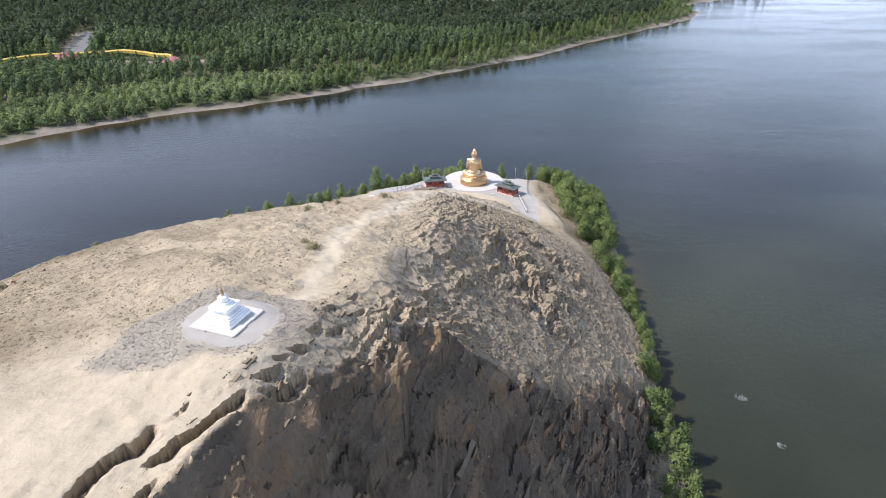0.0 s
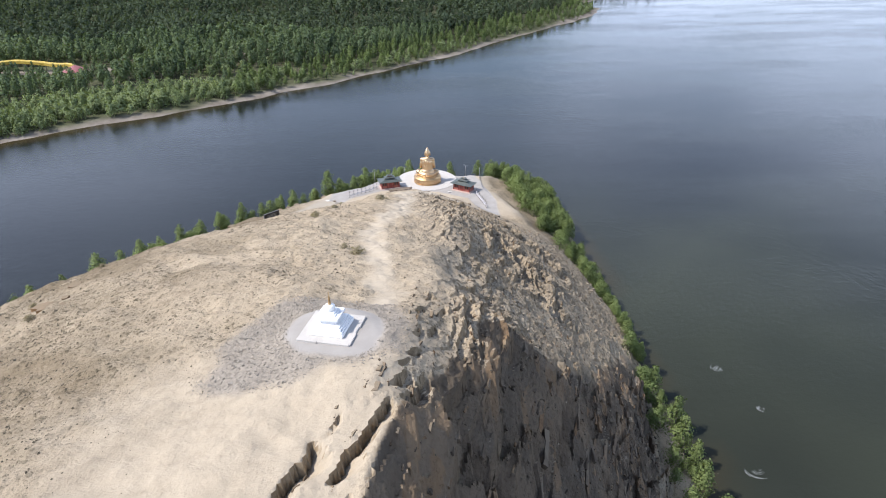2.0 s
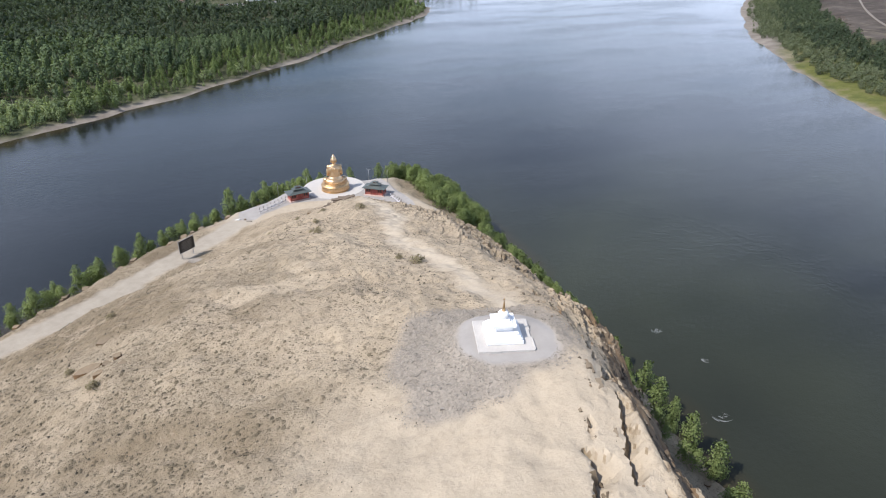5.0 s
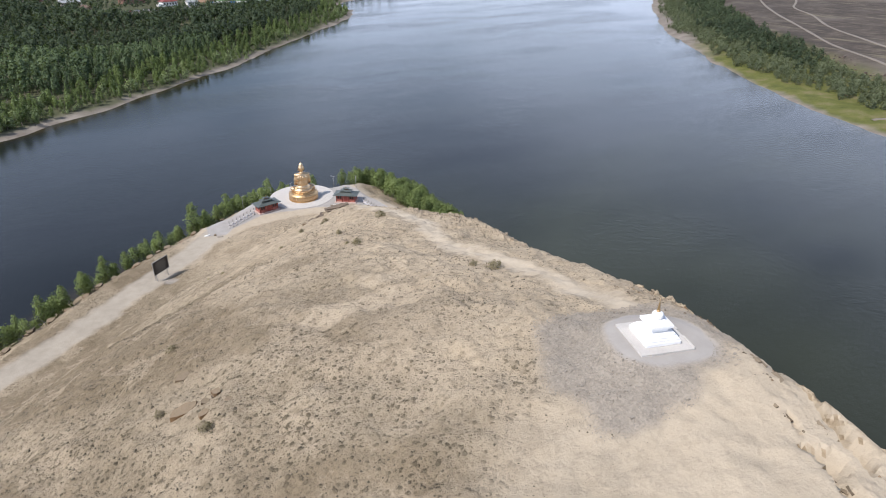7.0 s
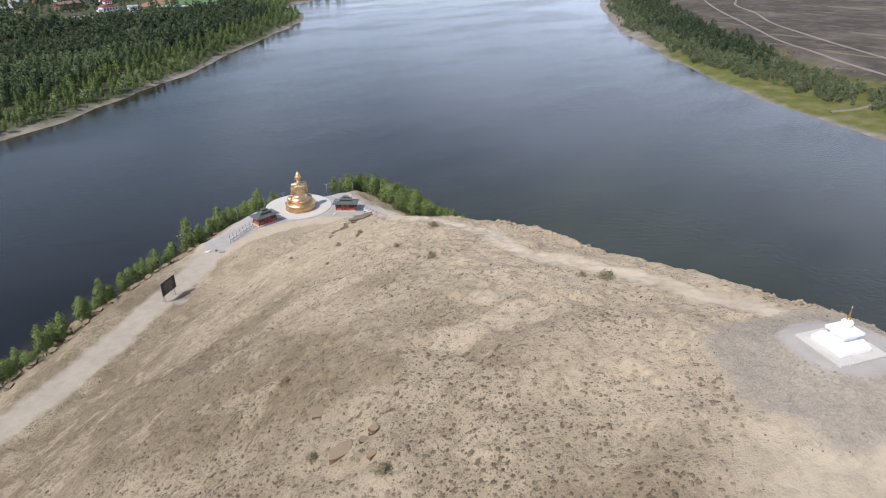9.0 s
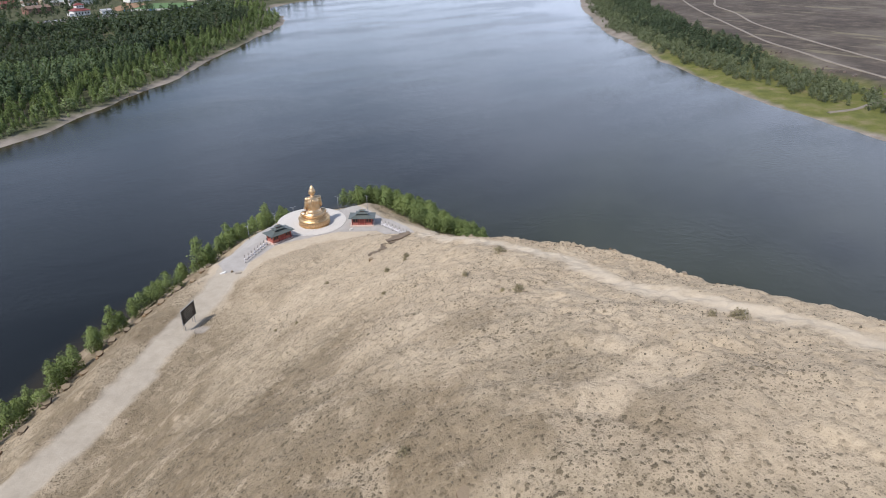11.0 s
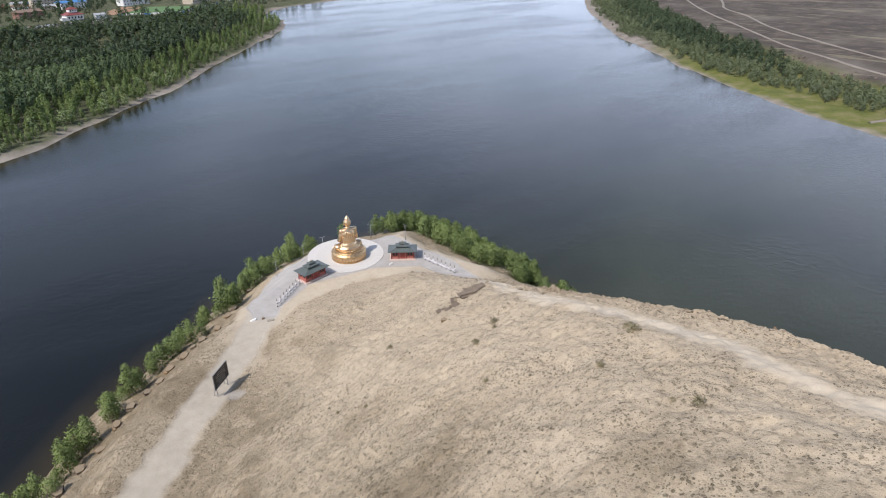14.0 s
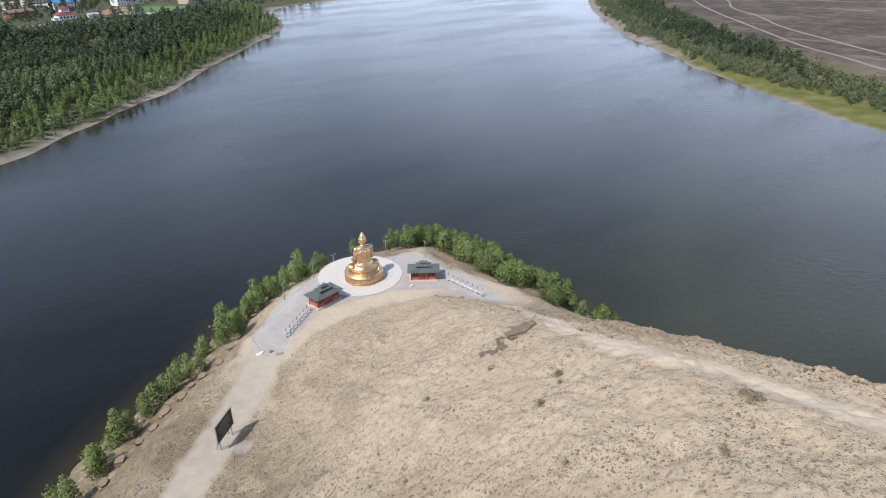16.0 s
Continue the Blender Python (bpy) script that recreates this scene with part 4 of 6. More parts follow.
front_templates = [tree_template(k, "bank_tree", "tall slim green poplar at the edge of the wood", "tree") for k in WOOD_FRONT]
front_rows = rows[is_front]
order = np.argsort(np.hypot(front_rows[:, 0], front_rows[:, 1] - 60))
for x, y, z, k in front_rows[order[:280]]:
    plant(front_templates[rng.integers(5)], x, y, z, k, rng, "poplars along the far bank")
if len(order) > 280:
    scatter("wood_edge", WOOD_FRONT, front_rows[order[280:]], "edge of the poplar wood farther along the bank", "wood")

# scrub on the steppe bank
rng = np.random.default_rng(11)
SCRUB = [tree_kind(200 + i, 4.0, 0.05, 5.2, 10, 110, 0.70, LEAF_SCRUB, 0.3, 1, ragged=0.35) for i in range(4)]
SCRUB_DARK = [tree_kind(210 + i, 6.5, 0.10, 5.4, 10, 100, 0.85, LEAF_HAZED, 0.45, 1, ragged=0.35) for i in range(4)]
sx, sy = jittered(rng, 230, 760, 100, 720, 4.2)
step_in = land_depth(sx, sy, STEPPE_BANK)
wob = 7 * fbm(sx, sy, 35, 3, 141)
thick = np.interp(sy, (100, 150, 190, 300, 420, 720), (0.25, 0.45, 0.85, 0.95, 0.95, 0.95))
edge_in = np.interp(sy, (130, 215, 300, 420), (36, 20, 13, 9))
keep = (step_in + wob > edge_in) & (step_in + 0.6 * wob < np.interp(sy, (150, 300, 500), (66, 72, 78))) & (rng.uniform(size=len(sx)) < thick * sstep(4, 26, step_in + wob))
sx, sy, step_in, wob = sx[keep], sy[keep], step_in[keep], wob[keep]
sz = ground_height(sx, sy)
dark = rng.uniform(size=len(sx)) < sstep(26, 52, step_in + wob) * sstep(215, 330, sy) * 0.85
rows = np.stack([sx, sy, sz, rng.uniform(0.6, 1.25, len(sx))], -1)
scatter("scrub", SCRUB, rows[~dark], "grey-green willow scrub on the meadow bank", "scrub")
scatter("tall_scrub", SCRUB_DARK, rows[dark], "taller dark green scrub below the steppe edge", "scrub")

qx, qy = rng.uniform(300, 640, 9000), rng.uniform(90, 470, 9000)
q_in = land_depth(qx, qy, STEPPE_BANK) + 6 * fbm(qx, qy, 40, 2, 85)
ok = (q_in > 66) & (q_in < 84) & (fbm(qx, qy, 20, 2, 169) > -0.2)
qx, qy = qx[ok], qy[ok]
qz = ground_height(qx, qy)
stone_rows = []
for x, y, z in zip(qx, qy, qz):
    k, ang = 0.3 + rng.gamma(2.0, 0.28), rng.uniform(0, 6.28)
    v, _ = stone_kind(int(rng.integers(700, 706)))
    c, sn = math.cos(ang), math.sin(ang)
    stone_rows.append(np.stack([(v[:, 0] * c - v[:, 1] * sn) * k + x, (v[:, 0] * sn + v[:, 1] * c) * k * 0.8 + y, v[:, 2] * k * 0.7 + z + 0.15 * k], -1))
_, stone_faces = stone_kind(700)
tagged(mesh_object("scarp_stones", np.concatenate(stone_rows), np.concatenate([stone_faces + 8 * i for i in range(len(stone_rows))]), [SCARP_ROCK]), "brown stones along the edge of the steppe", "stones", kind="stuff")

# trees and bushes round the headland
rng = np.random.default_rng(13)
poplar_templates = [tree_template(k, "young_poplar", "young bright green poplar on the rocky shore", "tree") for k in POPLAR]
bush_templates = [tree_template(k, "shore_bush", "leafy bright green bush on the shore slope", "bush") for k in BUSH]
WEST_TREES = [(-92, 146, 1.0), (-86, 150, .9), (-80, 157, 1.1), (-75, 160, .9), (-71, 163, 1.0), (-67, 166, .8), (-62, 170, 1.05), (-57.5, 174, .9), (-53, 177.5, 1.0),
              (-47.5, 184.5, 1.15), (-42, 188, .8), (-36.5, 190, .8), (-32.5, 191.5, .9), (-22, 199.5, 1.35), (-18.5, 201, .95), (-14, 207.5, .9),
              (-9.5, 211, 1.0), (-5, 214, .8), (1, 217.5, .8), (6, 219.5, 1.15), (10.5, 217, .8), (21, 215.5, .9), (30, 212, .95)]
for x, y, k in WEST_TREES:
    plant(poplar_templates[rng.integers(5)], x, y, max(0.2, hill_at(x, y) - 0.1), k * rng.uniform(0.9, 1.08), rng, "poplars along the headland's shore")
for i in range(58):
    f = i / 58
    x, y = float(np.interp(f, (0, 0.55, 1), (-100, -33, 14))) + rng.normal() * 1.6, float(np.interp(f, (0, 0.55, 1), (141, 196, 221))) + rng.normal() * 1.6
    plant(bush_templates[rng.integers(4)], x, y, max(0.1, hill_at(x, y) - 0.1), rng.uniform(0.6, 1.25), rng, "bushes along the headland's shore")
for i in range(190):
    y = float(np.interp(rng.uniform(), (0, 0.55, 0.85, 1), (215, 165, 122, 100)))
    shore = float(np.interp(y, (79, 95, 119, 145, 175, 200, 214), (42, 44, 47, 50, 52, 54, 51)))
    inner = float(np.interp(y, (100, 120, 135, 150, 172, 190, 202, 208, 215), (41, 43.5, 43, 40.5, 37, 37.5, 36.5, 34.5, 33)))
    x = inner + (shore - 0.8 - inner) * rng.uniform() ** 0.9
    big = rng.uniform(1.05, 1.5) if y > 165 else rng.uniform(0.8, 1.25) if y > 150 else rng.uniform(0.6, 1.0) if y > 122 else rng.uniform(0.45, 0.8)
    kind = poplar_templates[rng.integers(5)] if rng.uniform() < 0.3 else bush_templates[rng.integers(4)]
    plant(kind, x, y, max(0.1, hill_at(x, y) - 0.1), big if kind in bush_templates else big * 0.66, rng, "bushes along the headland's shore")
for x, y, k in [(43, 104, .75), (42.5, 96, 1.0), (41.6, 91, .8), (42, 86, 1.15), (40, 80, 1.2), (41.5, 77, .95), (38.5, 70, 1.2), (39, 64, 1.15), (36.5, 56, .9), (36, 47, 1.0)]:
    plant(poplar_templates[rng.integers(5)], x, y, max(0.1, hill_at(x, y) - 0.1), k, rng, "poplars along the headland's shore")
    for _ in range(2):
        bx, by = x - rng.uniform(0.5, 3.5), y + rng.normal() * 2.5
        plant(bush_templates[rng.integers(4)], bx, by, max(0.1, hill_at(bx, by) - 0.1), rng.uniform(0.6, 1.1), rng, "bushes along the headland's shore")
for t in front_templates + poplar_templates + bush_templates:
    for o in list(t.children_recursive) + [t]:
        bpy.data.objects.remove(o)


# ---------------------------------------------------------------- tussocks and loose stones on the hill
def tussock_kind(seed, blades):
    """A low ragged clump: a few leaning blades round a flat cushion."""
    r = np.random.default_rng(seed)
    ring = [(math.cos(a) * r.uniform(0.11, 0.19), math.sin(a) * r.uniform(0.11, 0.19), -0.03) for a in (0, 1.6, 3.1, 4.7)]
    top = [(x * r.uniform(0.02, 0.12), y * r.uniform(0.02, 0.12), r.uniform(0.09, 0.17)) for x, y, _ in ring]
    vs = ring + top
    qs = [[i, (i + 1) % 4, 4 + (i + 1) % 4, 4 + i] for i in range(4)]
    for i in range(blades):
        ang, h, w = r.uniform(0, 6.28), r.uniform(0.14, 0.24), 0.05
        root, tip = np.array((0, 0, 0.02)), np.array((math.cos(ang) * 0.15, math.sin(ang) * 0.15, h))
        d = np.array((-math.sin(ang), math.cos(ang), 0)) * w
        n = len(vs)
        vs += [root - d, root + d, tip + d * 0.5, tip - d * 0.5]
        qs.append([n, n + 1, n + 2, n + 3])
    return np.array(vs, float), np.array(qs)


def strew(name, kinds, xs, ys, sizes, mat, label, category, flat=1.0, lift=0.0):
    r = np.random.default_rng(len(xs))
    zs = hill_height(xs, ys)
    vs, qs, base = [], [], 0
    for x, y, z, k in zip(xs, ys, zs, sizes):
        v, q = kinds[r.integers(len(kinds))]
        ang = r.uniform(0, 6.28)
        c, s = math.cos(ang), math.sin(ang)
        ax, ay = k * r.uniform(0.7, 1.4), k * r.uniform(0.7, 1.2)
        vx, vy = v[:, 0] * ax, v[:, 1] * ay
        vs.append(np.stack([vx * c - vy * s + x, vx * s + vy * c + y, v[:, 2] * k * flat + z + lift * k], -1))
        qs.append(q + base)
        base += len(v)
    return tagged(mesh_object(name, np.concatenate(vs), np.concatenate(qs), [mat]), label, category, kind="stuff")


TUFT = simple("dry_tussock", (0.112, 0.092, 0.062), 0.95, vary=0.35, scale=0.5)
rng = np.random.default_rng(17)
tx, ty = rng.uniform(-112, 34, 250000), rng.uniform(0, 190, 250000)
tz = hill_height(tx, ty, False)
road_d, path_d = line_distance(tx, ty, SHORE_ROAD)[0], line_distance(tx, ty, FOOTPATH)[0]
dense = sstep(-0.35, 0.55, fbm(tx, ty, 11, 3, 151)) * 0.85 + 0.12 + 0.3 * sstep(-34, -44, tx) * sstep(62, 46, ty)
dense *= 0.35 + 0.65 * sstep(-9, -20, tx - np.interp(ty, CREST_Y, CREST_X))
dense *= sstep(4, 18, np.hypot((tx + 22) / 1.05, ty - 32)) * sstep(6, 8, np.hypot(tx + 20, ty - 42.5)) * sstep(1.2, 2.6, path_d) * sstep(3.6, 4.8, road_d)
foot_in = land_depth(tx, ty, FOOT)
keep = (rng.uniform(size=len(tx)) < dense) & (tz > 4.5) & ((foot_in > 0.3) | ((road_d > 4.4) & (tx < -24))) & (land_depth(tx, ty, HEADLAND) > 5)
keep &= (tx < np.interp(ty, CREST_Y, CREST_X) + 12)
tx, ty = tx[keep], ty[keep]
strew("tussocks", [tussock_kind(300 + i, 0) for i in range(10)], tx, ty, 0.17 + rng.gamma(1.6, 0.135, len(tx)), TUFT, "sparse dry grass tussocks over the bare hillside", "dry grass", 0.9)

rng = np.random.default_rng(19)
gx, gy = rng.uniform(-30, -11, 15000), rng.uniform(34, 54, 15000)
keep = (land_depth(gx, gy, SCREE) > 0.1 - 0.8 * rng.uniform(size=len(gx))) & (np.hypot(gx + 16.9, (gy - 43.2) * 0.92) > 3.7)
STONES = [stone_kind(320 + i) for i in range(6)]
strew("rubble", STONES, gx[keep], gy[keep], rng.gamma(2.0, 0.019, keep.sum()) + 0.022, ROCK_PALE, "patch of grey rubble beside the stupa", "rubble", 0.7, 0.1)
gx, gy = rng.uniform(-24, 46, 9000), rng.uniform(12, 150, 9000)
side = gx - np.interp(gy, CREST_Y, CREST_X)
keep = (side > -2.5) & (17.6 - 1.70 * gx + 0.575 * gy - hill_height(gx, gy, False) > 2.5) & (land_depth(gx, gy, HEADLAND) > 2) & (rng.uniform(size=len(gx)) < 0.25 + 0.75 * sstep(-5, 4, side))
strew("loose_stones", STONES, gx[keep], gy[keep], rng.gamma(1.6, 0.08, keep.sum()) + 0.05, BEDROCK_LOOSE, "loose brown stones on the rocky flank", "stones", 0.75, 0.12)


# ---------------------------------------------------------------- bedrock plates of the cliff, and fins on its flank
STRIKE = Vector((0.30, 0.954, 0)).normalized()


def plate_mesh(seed, jag=0.22):
    """A jagged plate about one metre long, one high and one thick, to be scaled."""
    r = np.random.default_rng(seed)
    n = 6
    along = np.linspace(-0.5, 0.5, n) + r.normal(scale=0.04, size=n)
    top, low = 0.5 - abs(r.normal(scale=jag, size=n)), -0.5 + r.normal(scale=0.05, size=n)
    front, back = 0.5 - abs(r.normal(scale=0.12, size=n)), -0.5 + r.normal(scale=0.06, size=n)
    vs = []
    for i in range(n):
        vs += [(along[i], low[i], back[i]), (along[i], low[i], front[i]), (along[i], top[i], front[i] * r.uniform(0.5, 1)), (along[i], top[i] * r.uniform(0.85, 1), back[i])]
    qs = [(0, 1, 2, 3), (4 * n - 1, 4 * n - 2, 4 * n - 3, 4 * n - 4)]
    for i in range(n - 1):
        a, b = 4 * i, 4 * i + 4
        qs += [(a + 1, b + 1, b + 2, a + 2), (a + 2, b + 2, b + 3, a + 3), (a + 3, b + 3, b, a), (a, b, b + 1, a + 1)]
    return np.array(vs, float), np.array(qs)


def rock_material():
    m, nt, b = material("bedrock")
    geo, info = nt.nodes.new("ShaderNodeNewGeometry"), nt.nodes.new("ShaderNodeObjectInfo")
    obj = nt.nodes.new("ShaderNodeTexCoord").outputs["Object"]
    pos = geo.outputs["Position"]
    grain, patch = noise_tex(nt, 2.2, 5, 0.65, pos), noise_tex(nt, 0.22, 3, 0.5, pos)
    pick = maths(nt, "FRACT", maths(nt, "ADD", geo.outputs["Random Per Island"], info.outputs["Random"]))
    tone = ramp(nt, pick, (0.0, (0.082, 0.060, 0.042)), (0.35, (0.135, 0.102, 0.070)), (0.6, (0.180, 0.140, 0.098)), (0.82, (0.215, 0.128, 0.066)), (1.0, (0.265, 0.185, 0.110)))
    col = mixed(nt, ranged(nt, grain, 0.35, 0.7), mixed(nt, 1.0, tone, 0.62, "MULTIPLY"), tone)
    col = mixed(nt, maths(nt, "MULTIPLY", ranged(nt, patch, 0.5, 0.7), 0.4), col, (0.125, 0.105, 0.080))
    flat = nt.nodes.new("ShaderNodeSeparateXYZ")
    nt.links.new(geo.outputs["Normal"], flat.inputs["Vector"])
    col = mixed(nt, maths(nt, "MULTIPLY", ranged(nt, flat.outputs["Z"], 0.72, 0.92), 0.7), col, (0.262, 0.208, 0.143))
    nt.links.new(col, b.inputs["Base Color"])
    b.inputs["Roughness"].default_value = 0.92
    b.inputs["Specular IOR Level"].default_value = 0.2
    bump(nt, b, grain, 0.7, 0.12)
    return m


BEDROCK = rock_material()
PLATES = [plate_mesh(400 + i, 0.26) for i in range(10)]
FINS = [plate_mesh(420 + i, 0.32) for i in range(10)]


def plate_pose(x, y, z, swing, dip, yaw, depth=0.0):
    """Length along the strike, height up the dip, thickness outwards."""
    turn = Matrix(((0.30, 0.0, 0.954), (0.954, 0.0, -0.30), (0.0, 1.0, 0.0))).to_4x4()
    return Matrix.Translation((x, y, z)) @ pose(0, 0, 0, 0, 0, yaw) @ turn @ pose(0, 0, 0, dip - 90, 0, 0) @ pose(0, 0, 0, 0, 0, swing)


def joined_plates(name, rows, shapes, label, category):
    r = np.random.default_rng(len(rows))
    vs, qs, base = [], [], 0
    for m, scale in rows:
        v, q = shapes[r.integers(len(shapes))]
        w = np.array(m)
        vs.append((v * scale) @ w[:3, :3].T + w[:3, 3])
        qs.append(q + base)
        base += len(v)
    return tagged(mesh_object(name, np.concatenate(vs), np.concatenate(qs), [BEDROCK]), label, category, kind="stuff")


rng = np.random.default_rng(23)
px, py = rng.uniform(-24, 40, 9000), rng.uniform(6, 92, 9000)
e = 0.6
z0 = hill_height(px, py, False)
grad = np.hypot((hill_height(px + e, py, False) - z0) / e, (hill_height(px, py + e, False) - z0) / e)
ok = (grad > 1.45) & (hill_height(px - 1.2, py + 0.4, False) - z0 > 1.6) & (z0 > 3) & (z0 < 51) & (land_depth(px, py, HEADLAND) > 4) & (rng.uniform(size=len(px)) < 0.5)
px, py, pz = px[ok], py[ok], hill_height(px[ok], py[ok])
shared = [mesh_object("rock_plate", v, q, [BEDROCK]) for v, q in PLATES]
rest = []
for i, (x, y, z) in enumerate(zip(px, py, pz)):
    big = i < 290
    long, high, thick = (rng.uniform(1.4, 6.0), rng.uniform(0.25, 0.8), rng.uniform(0.25, 0.55)) if big else (rng.uniform(0.25, 0.9), rng.uniform(0.15, 0.45), rng.uniform(0.12, 0.3))
    x, y, z = (x - 0.02, y, z - 0.06) if big else (x - 0.22 * thick, y, z - 0.3 * high)
    m = plate_pose(x, y, z, rng.normal(-2, 5), rng.normal(52, 8), rng.normal(-4, 5))
    if big:
        ob = new("rock_plate", shared[rng.integers(10)].data)
        ob.parent, ob.matrix_basis = hill, m @ Matrix.Diagonal((long, high, thick, 1))
    else:
        rest.append((m, np.array((long, high, thick))))
for ob in shared:
    bpy.data.objects.remove(ob)
BLOCKS = [mesh_object("rim_block", *stone_kind(440 + i), [BEDROCK]) for i in range(6)]
bx, by = rng.uniform(-26, 2, 4000), rng.uniform(17, 58, 4000)
side = bx - np.interp(by, CREST_Y, CREST_X)
row = (bx - 0.30 * by + 0.4 * fbm(bx, by, 5, 2, 53)) / 1.9
ok = (side > -5.0) & (side < 2.2) & (abs(row % 1 - 0.72) < 0.16) & (np.hypot(bx + 17.4, by - 42.9) > 4.2) & (fbm(bx, by, 6, 2, 167) > np.where(side < -2, 0.15, -0.4))
bx, by = bx[ok][:60], by[ok][:60]
for x, y, z in zip(bx, by, hill_height(bx, by)):
    ob = new("rim_block", BLOCKS[rng.integers(6)].data)
    ob.parent = hill
    ob.matrix_basis = pose(x, y, z - 0.16, rng.normal(0, 4), rng.normal(-2, 4), -17.4 + rng.normal(0, 7)) @ Matrix.Diagonal((rng.uniform(0.25, 0.5), rng.uniform(0.5, 1.2), rng.uniform(0.25, 0.4), 1))
for ob in BLOCKS:
    bpy.data.objects.remove(ob)
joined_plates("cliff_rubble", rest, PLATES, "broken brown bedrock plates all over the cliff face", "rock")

fx, fy = rng.uniform(-26, 46, 14000), rng.uniform(14, 150, 14000)
side = fx - np.interp(fy, CREST_Y, CREST_X)
row = (fx - 0.23 * fy + 0.8 * fbm(fx, fy, 12, 2, 161)) / 1.35
ok = (side > -6) & (land_depth(fx, fy, HEADLAND) > 3) & (abs(row % 1 - 0.5) < 0.15) & (fbm(fx, fy, 9, 3, 163) > np.where(side < 0, -0.05, -0.45))
ok &= ~((fy < 46) & (side > 2)) & (np.hypot(fx + 17, fy - 43) > 5) & (line_distance(fx, fy, FOOTPATH)[0] > 2)
fx, fy = fx[ok], fy[ok]
fz = hill_height(fx, fy)
fins = [(plate_pose(x, y, z - 0.06, rng.normal(0, 6), rng.normal(62, 9), rng.normal(0, 8)),
         np.array((rng.uniform(0.3, 1.1), rng.uniform(0.15, 0.36) * (0.6 if x - np.interp(y, CREST_Y, CREST_X) < 0 else 1), rng.uniform(0.10, 0.28)))) for x, y, z in zip(fx, fy, fz)]
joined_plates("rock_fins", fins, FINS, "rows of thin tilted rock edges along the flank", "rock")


# ---------------------------------------------------------------- the statue on its terrace
TERRACE = 11.8


def plaza():
    """The round pale floor under the statue: wedge slabs round a disc."""
    base = thing("plaza", pose(9.9, 196.2, TERRACE - 0.02), "round floor of pale concrete slabs round the golden statue", "plaza")
    part("disc", lathe(bmesh.new(), [(3.6, -0.3), (3.6, 0.10)], 48), CONCRETE, base)
    for ring, (r0, r1, n) in enumerate(((3.62, 5.2, 20), (5.22, 7.4, 28), (7.42, 9.6, 36))):
        bm = bmesh.new()
        a = 2 * math.pi / n
        gap = 0.008 / r1
        pts = [(r0, gap), (r1, gap), (r1, a / 2), (r1, a - gap), (r0, a - gap), (r0, a / 2)]
        low = [bm.verts.new((r * math.cos(t), r * math.sin(t), -0.3)) for r, t in pts]
        top = [bm.verts.new((r * math.cos(t), r * math.sin(t), 0.12)) for r, t in pts]
        bm.faces.new(top)
        bm.faces.new(low[::-1])
        for i in range(6):
            bm.faces.new((low[i], low[(i + 1) % 6], top[(i + 1) % 6], top[i]))
        first = part("slab", bm, CONCRETE, base)
        for i in range(1, n):
            ob = new("slab", first.data)
            ob.parent, ob.matrix_basis = base, pose(0, 0, random.uniform(-0.006, 0.006), 0, 0, 360 * i / n)
    tagged(base, kind="structure")


plaza()


def pedestal(m):
    """A drum with a band of relief panels, a sloping top and two rows of lotus petals."""
    base = thing("lotus_pedestal", m, "round golden pedestal with relief band and lotus petals", "pedestal")
    part("drum", lathe(bmesh.new(), [(3.75, 0), (3.95, 0.05), (3.95, 0.26), (3.76, 0.34), (3.72, 1.35), (3.92, 1.42), (3.95, 1.6), (3.82, 1.7), (3.62, 2.0), (3.2, 2.3), (2.6, 2.46), (2.0, 2.5)], 64), GOLD_DULL, base, smooth=False)
    bm = bmesh.new()
    box(bm, 0, 0, 0, 0.55, 0.16, 0.86, bevel=0.05)
    box(bm, 0, -0.09, 0, 0.34, 0.10, 0.5, bevel=0.04)
    first = None
    for i in range(36):
        a = 360 * i / 36
        turn = pose(0, 0, 0, 0, 0, a) @ pose(0, -3.74, 0.84)
        if first is None:
            first = part("relief_panel", bm, GOLD, base, m=turn)
        else:
            ob = new("relief_panel", first.data)
            ob.parent, ob.matrix_basis = base, turn
    for row, (n, r, z, tilt, k) in enumerate(((26, 3.44, 1.98, 40, 0.58), (24, 3.02, 2.30, 62, 0.55))):
        bm = bmesh.new()
        bmesh.ops.create_uvsphere(bm, u_segments=10, v_segments=8, radius=1)
        for v in bm.verts:
            taper = 1 - 0.55 * max(0, v.co.z) ** 2
            v.co = Vector((v.co.x * 0.42 * taper, v.co.y * 0.13 - 0.12 * v.co.z * v.co.z, v.co.z * 0.72))
        first = None
        for i in range(n):
            turn = pose(0, 0, 0, 0, 0, 360 * (i + 0.5 * row) / n) @ pose(0, -r, z, tilt, 0, 0) @ Matrix.Scale(k, 4)
            if first is None:
                first = part("petal", bm, GOLD, base, smooth=True, m=turn)
            else:
                ob = new("petal", first.data)
                ob.parent, ob.matrix_basis = base, turn
    return base


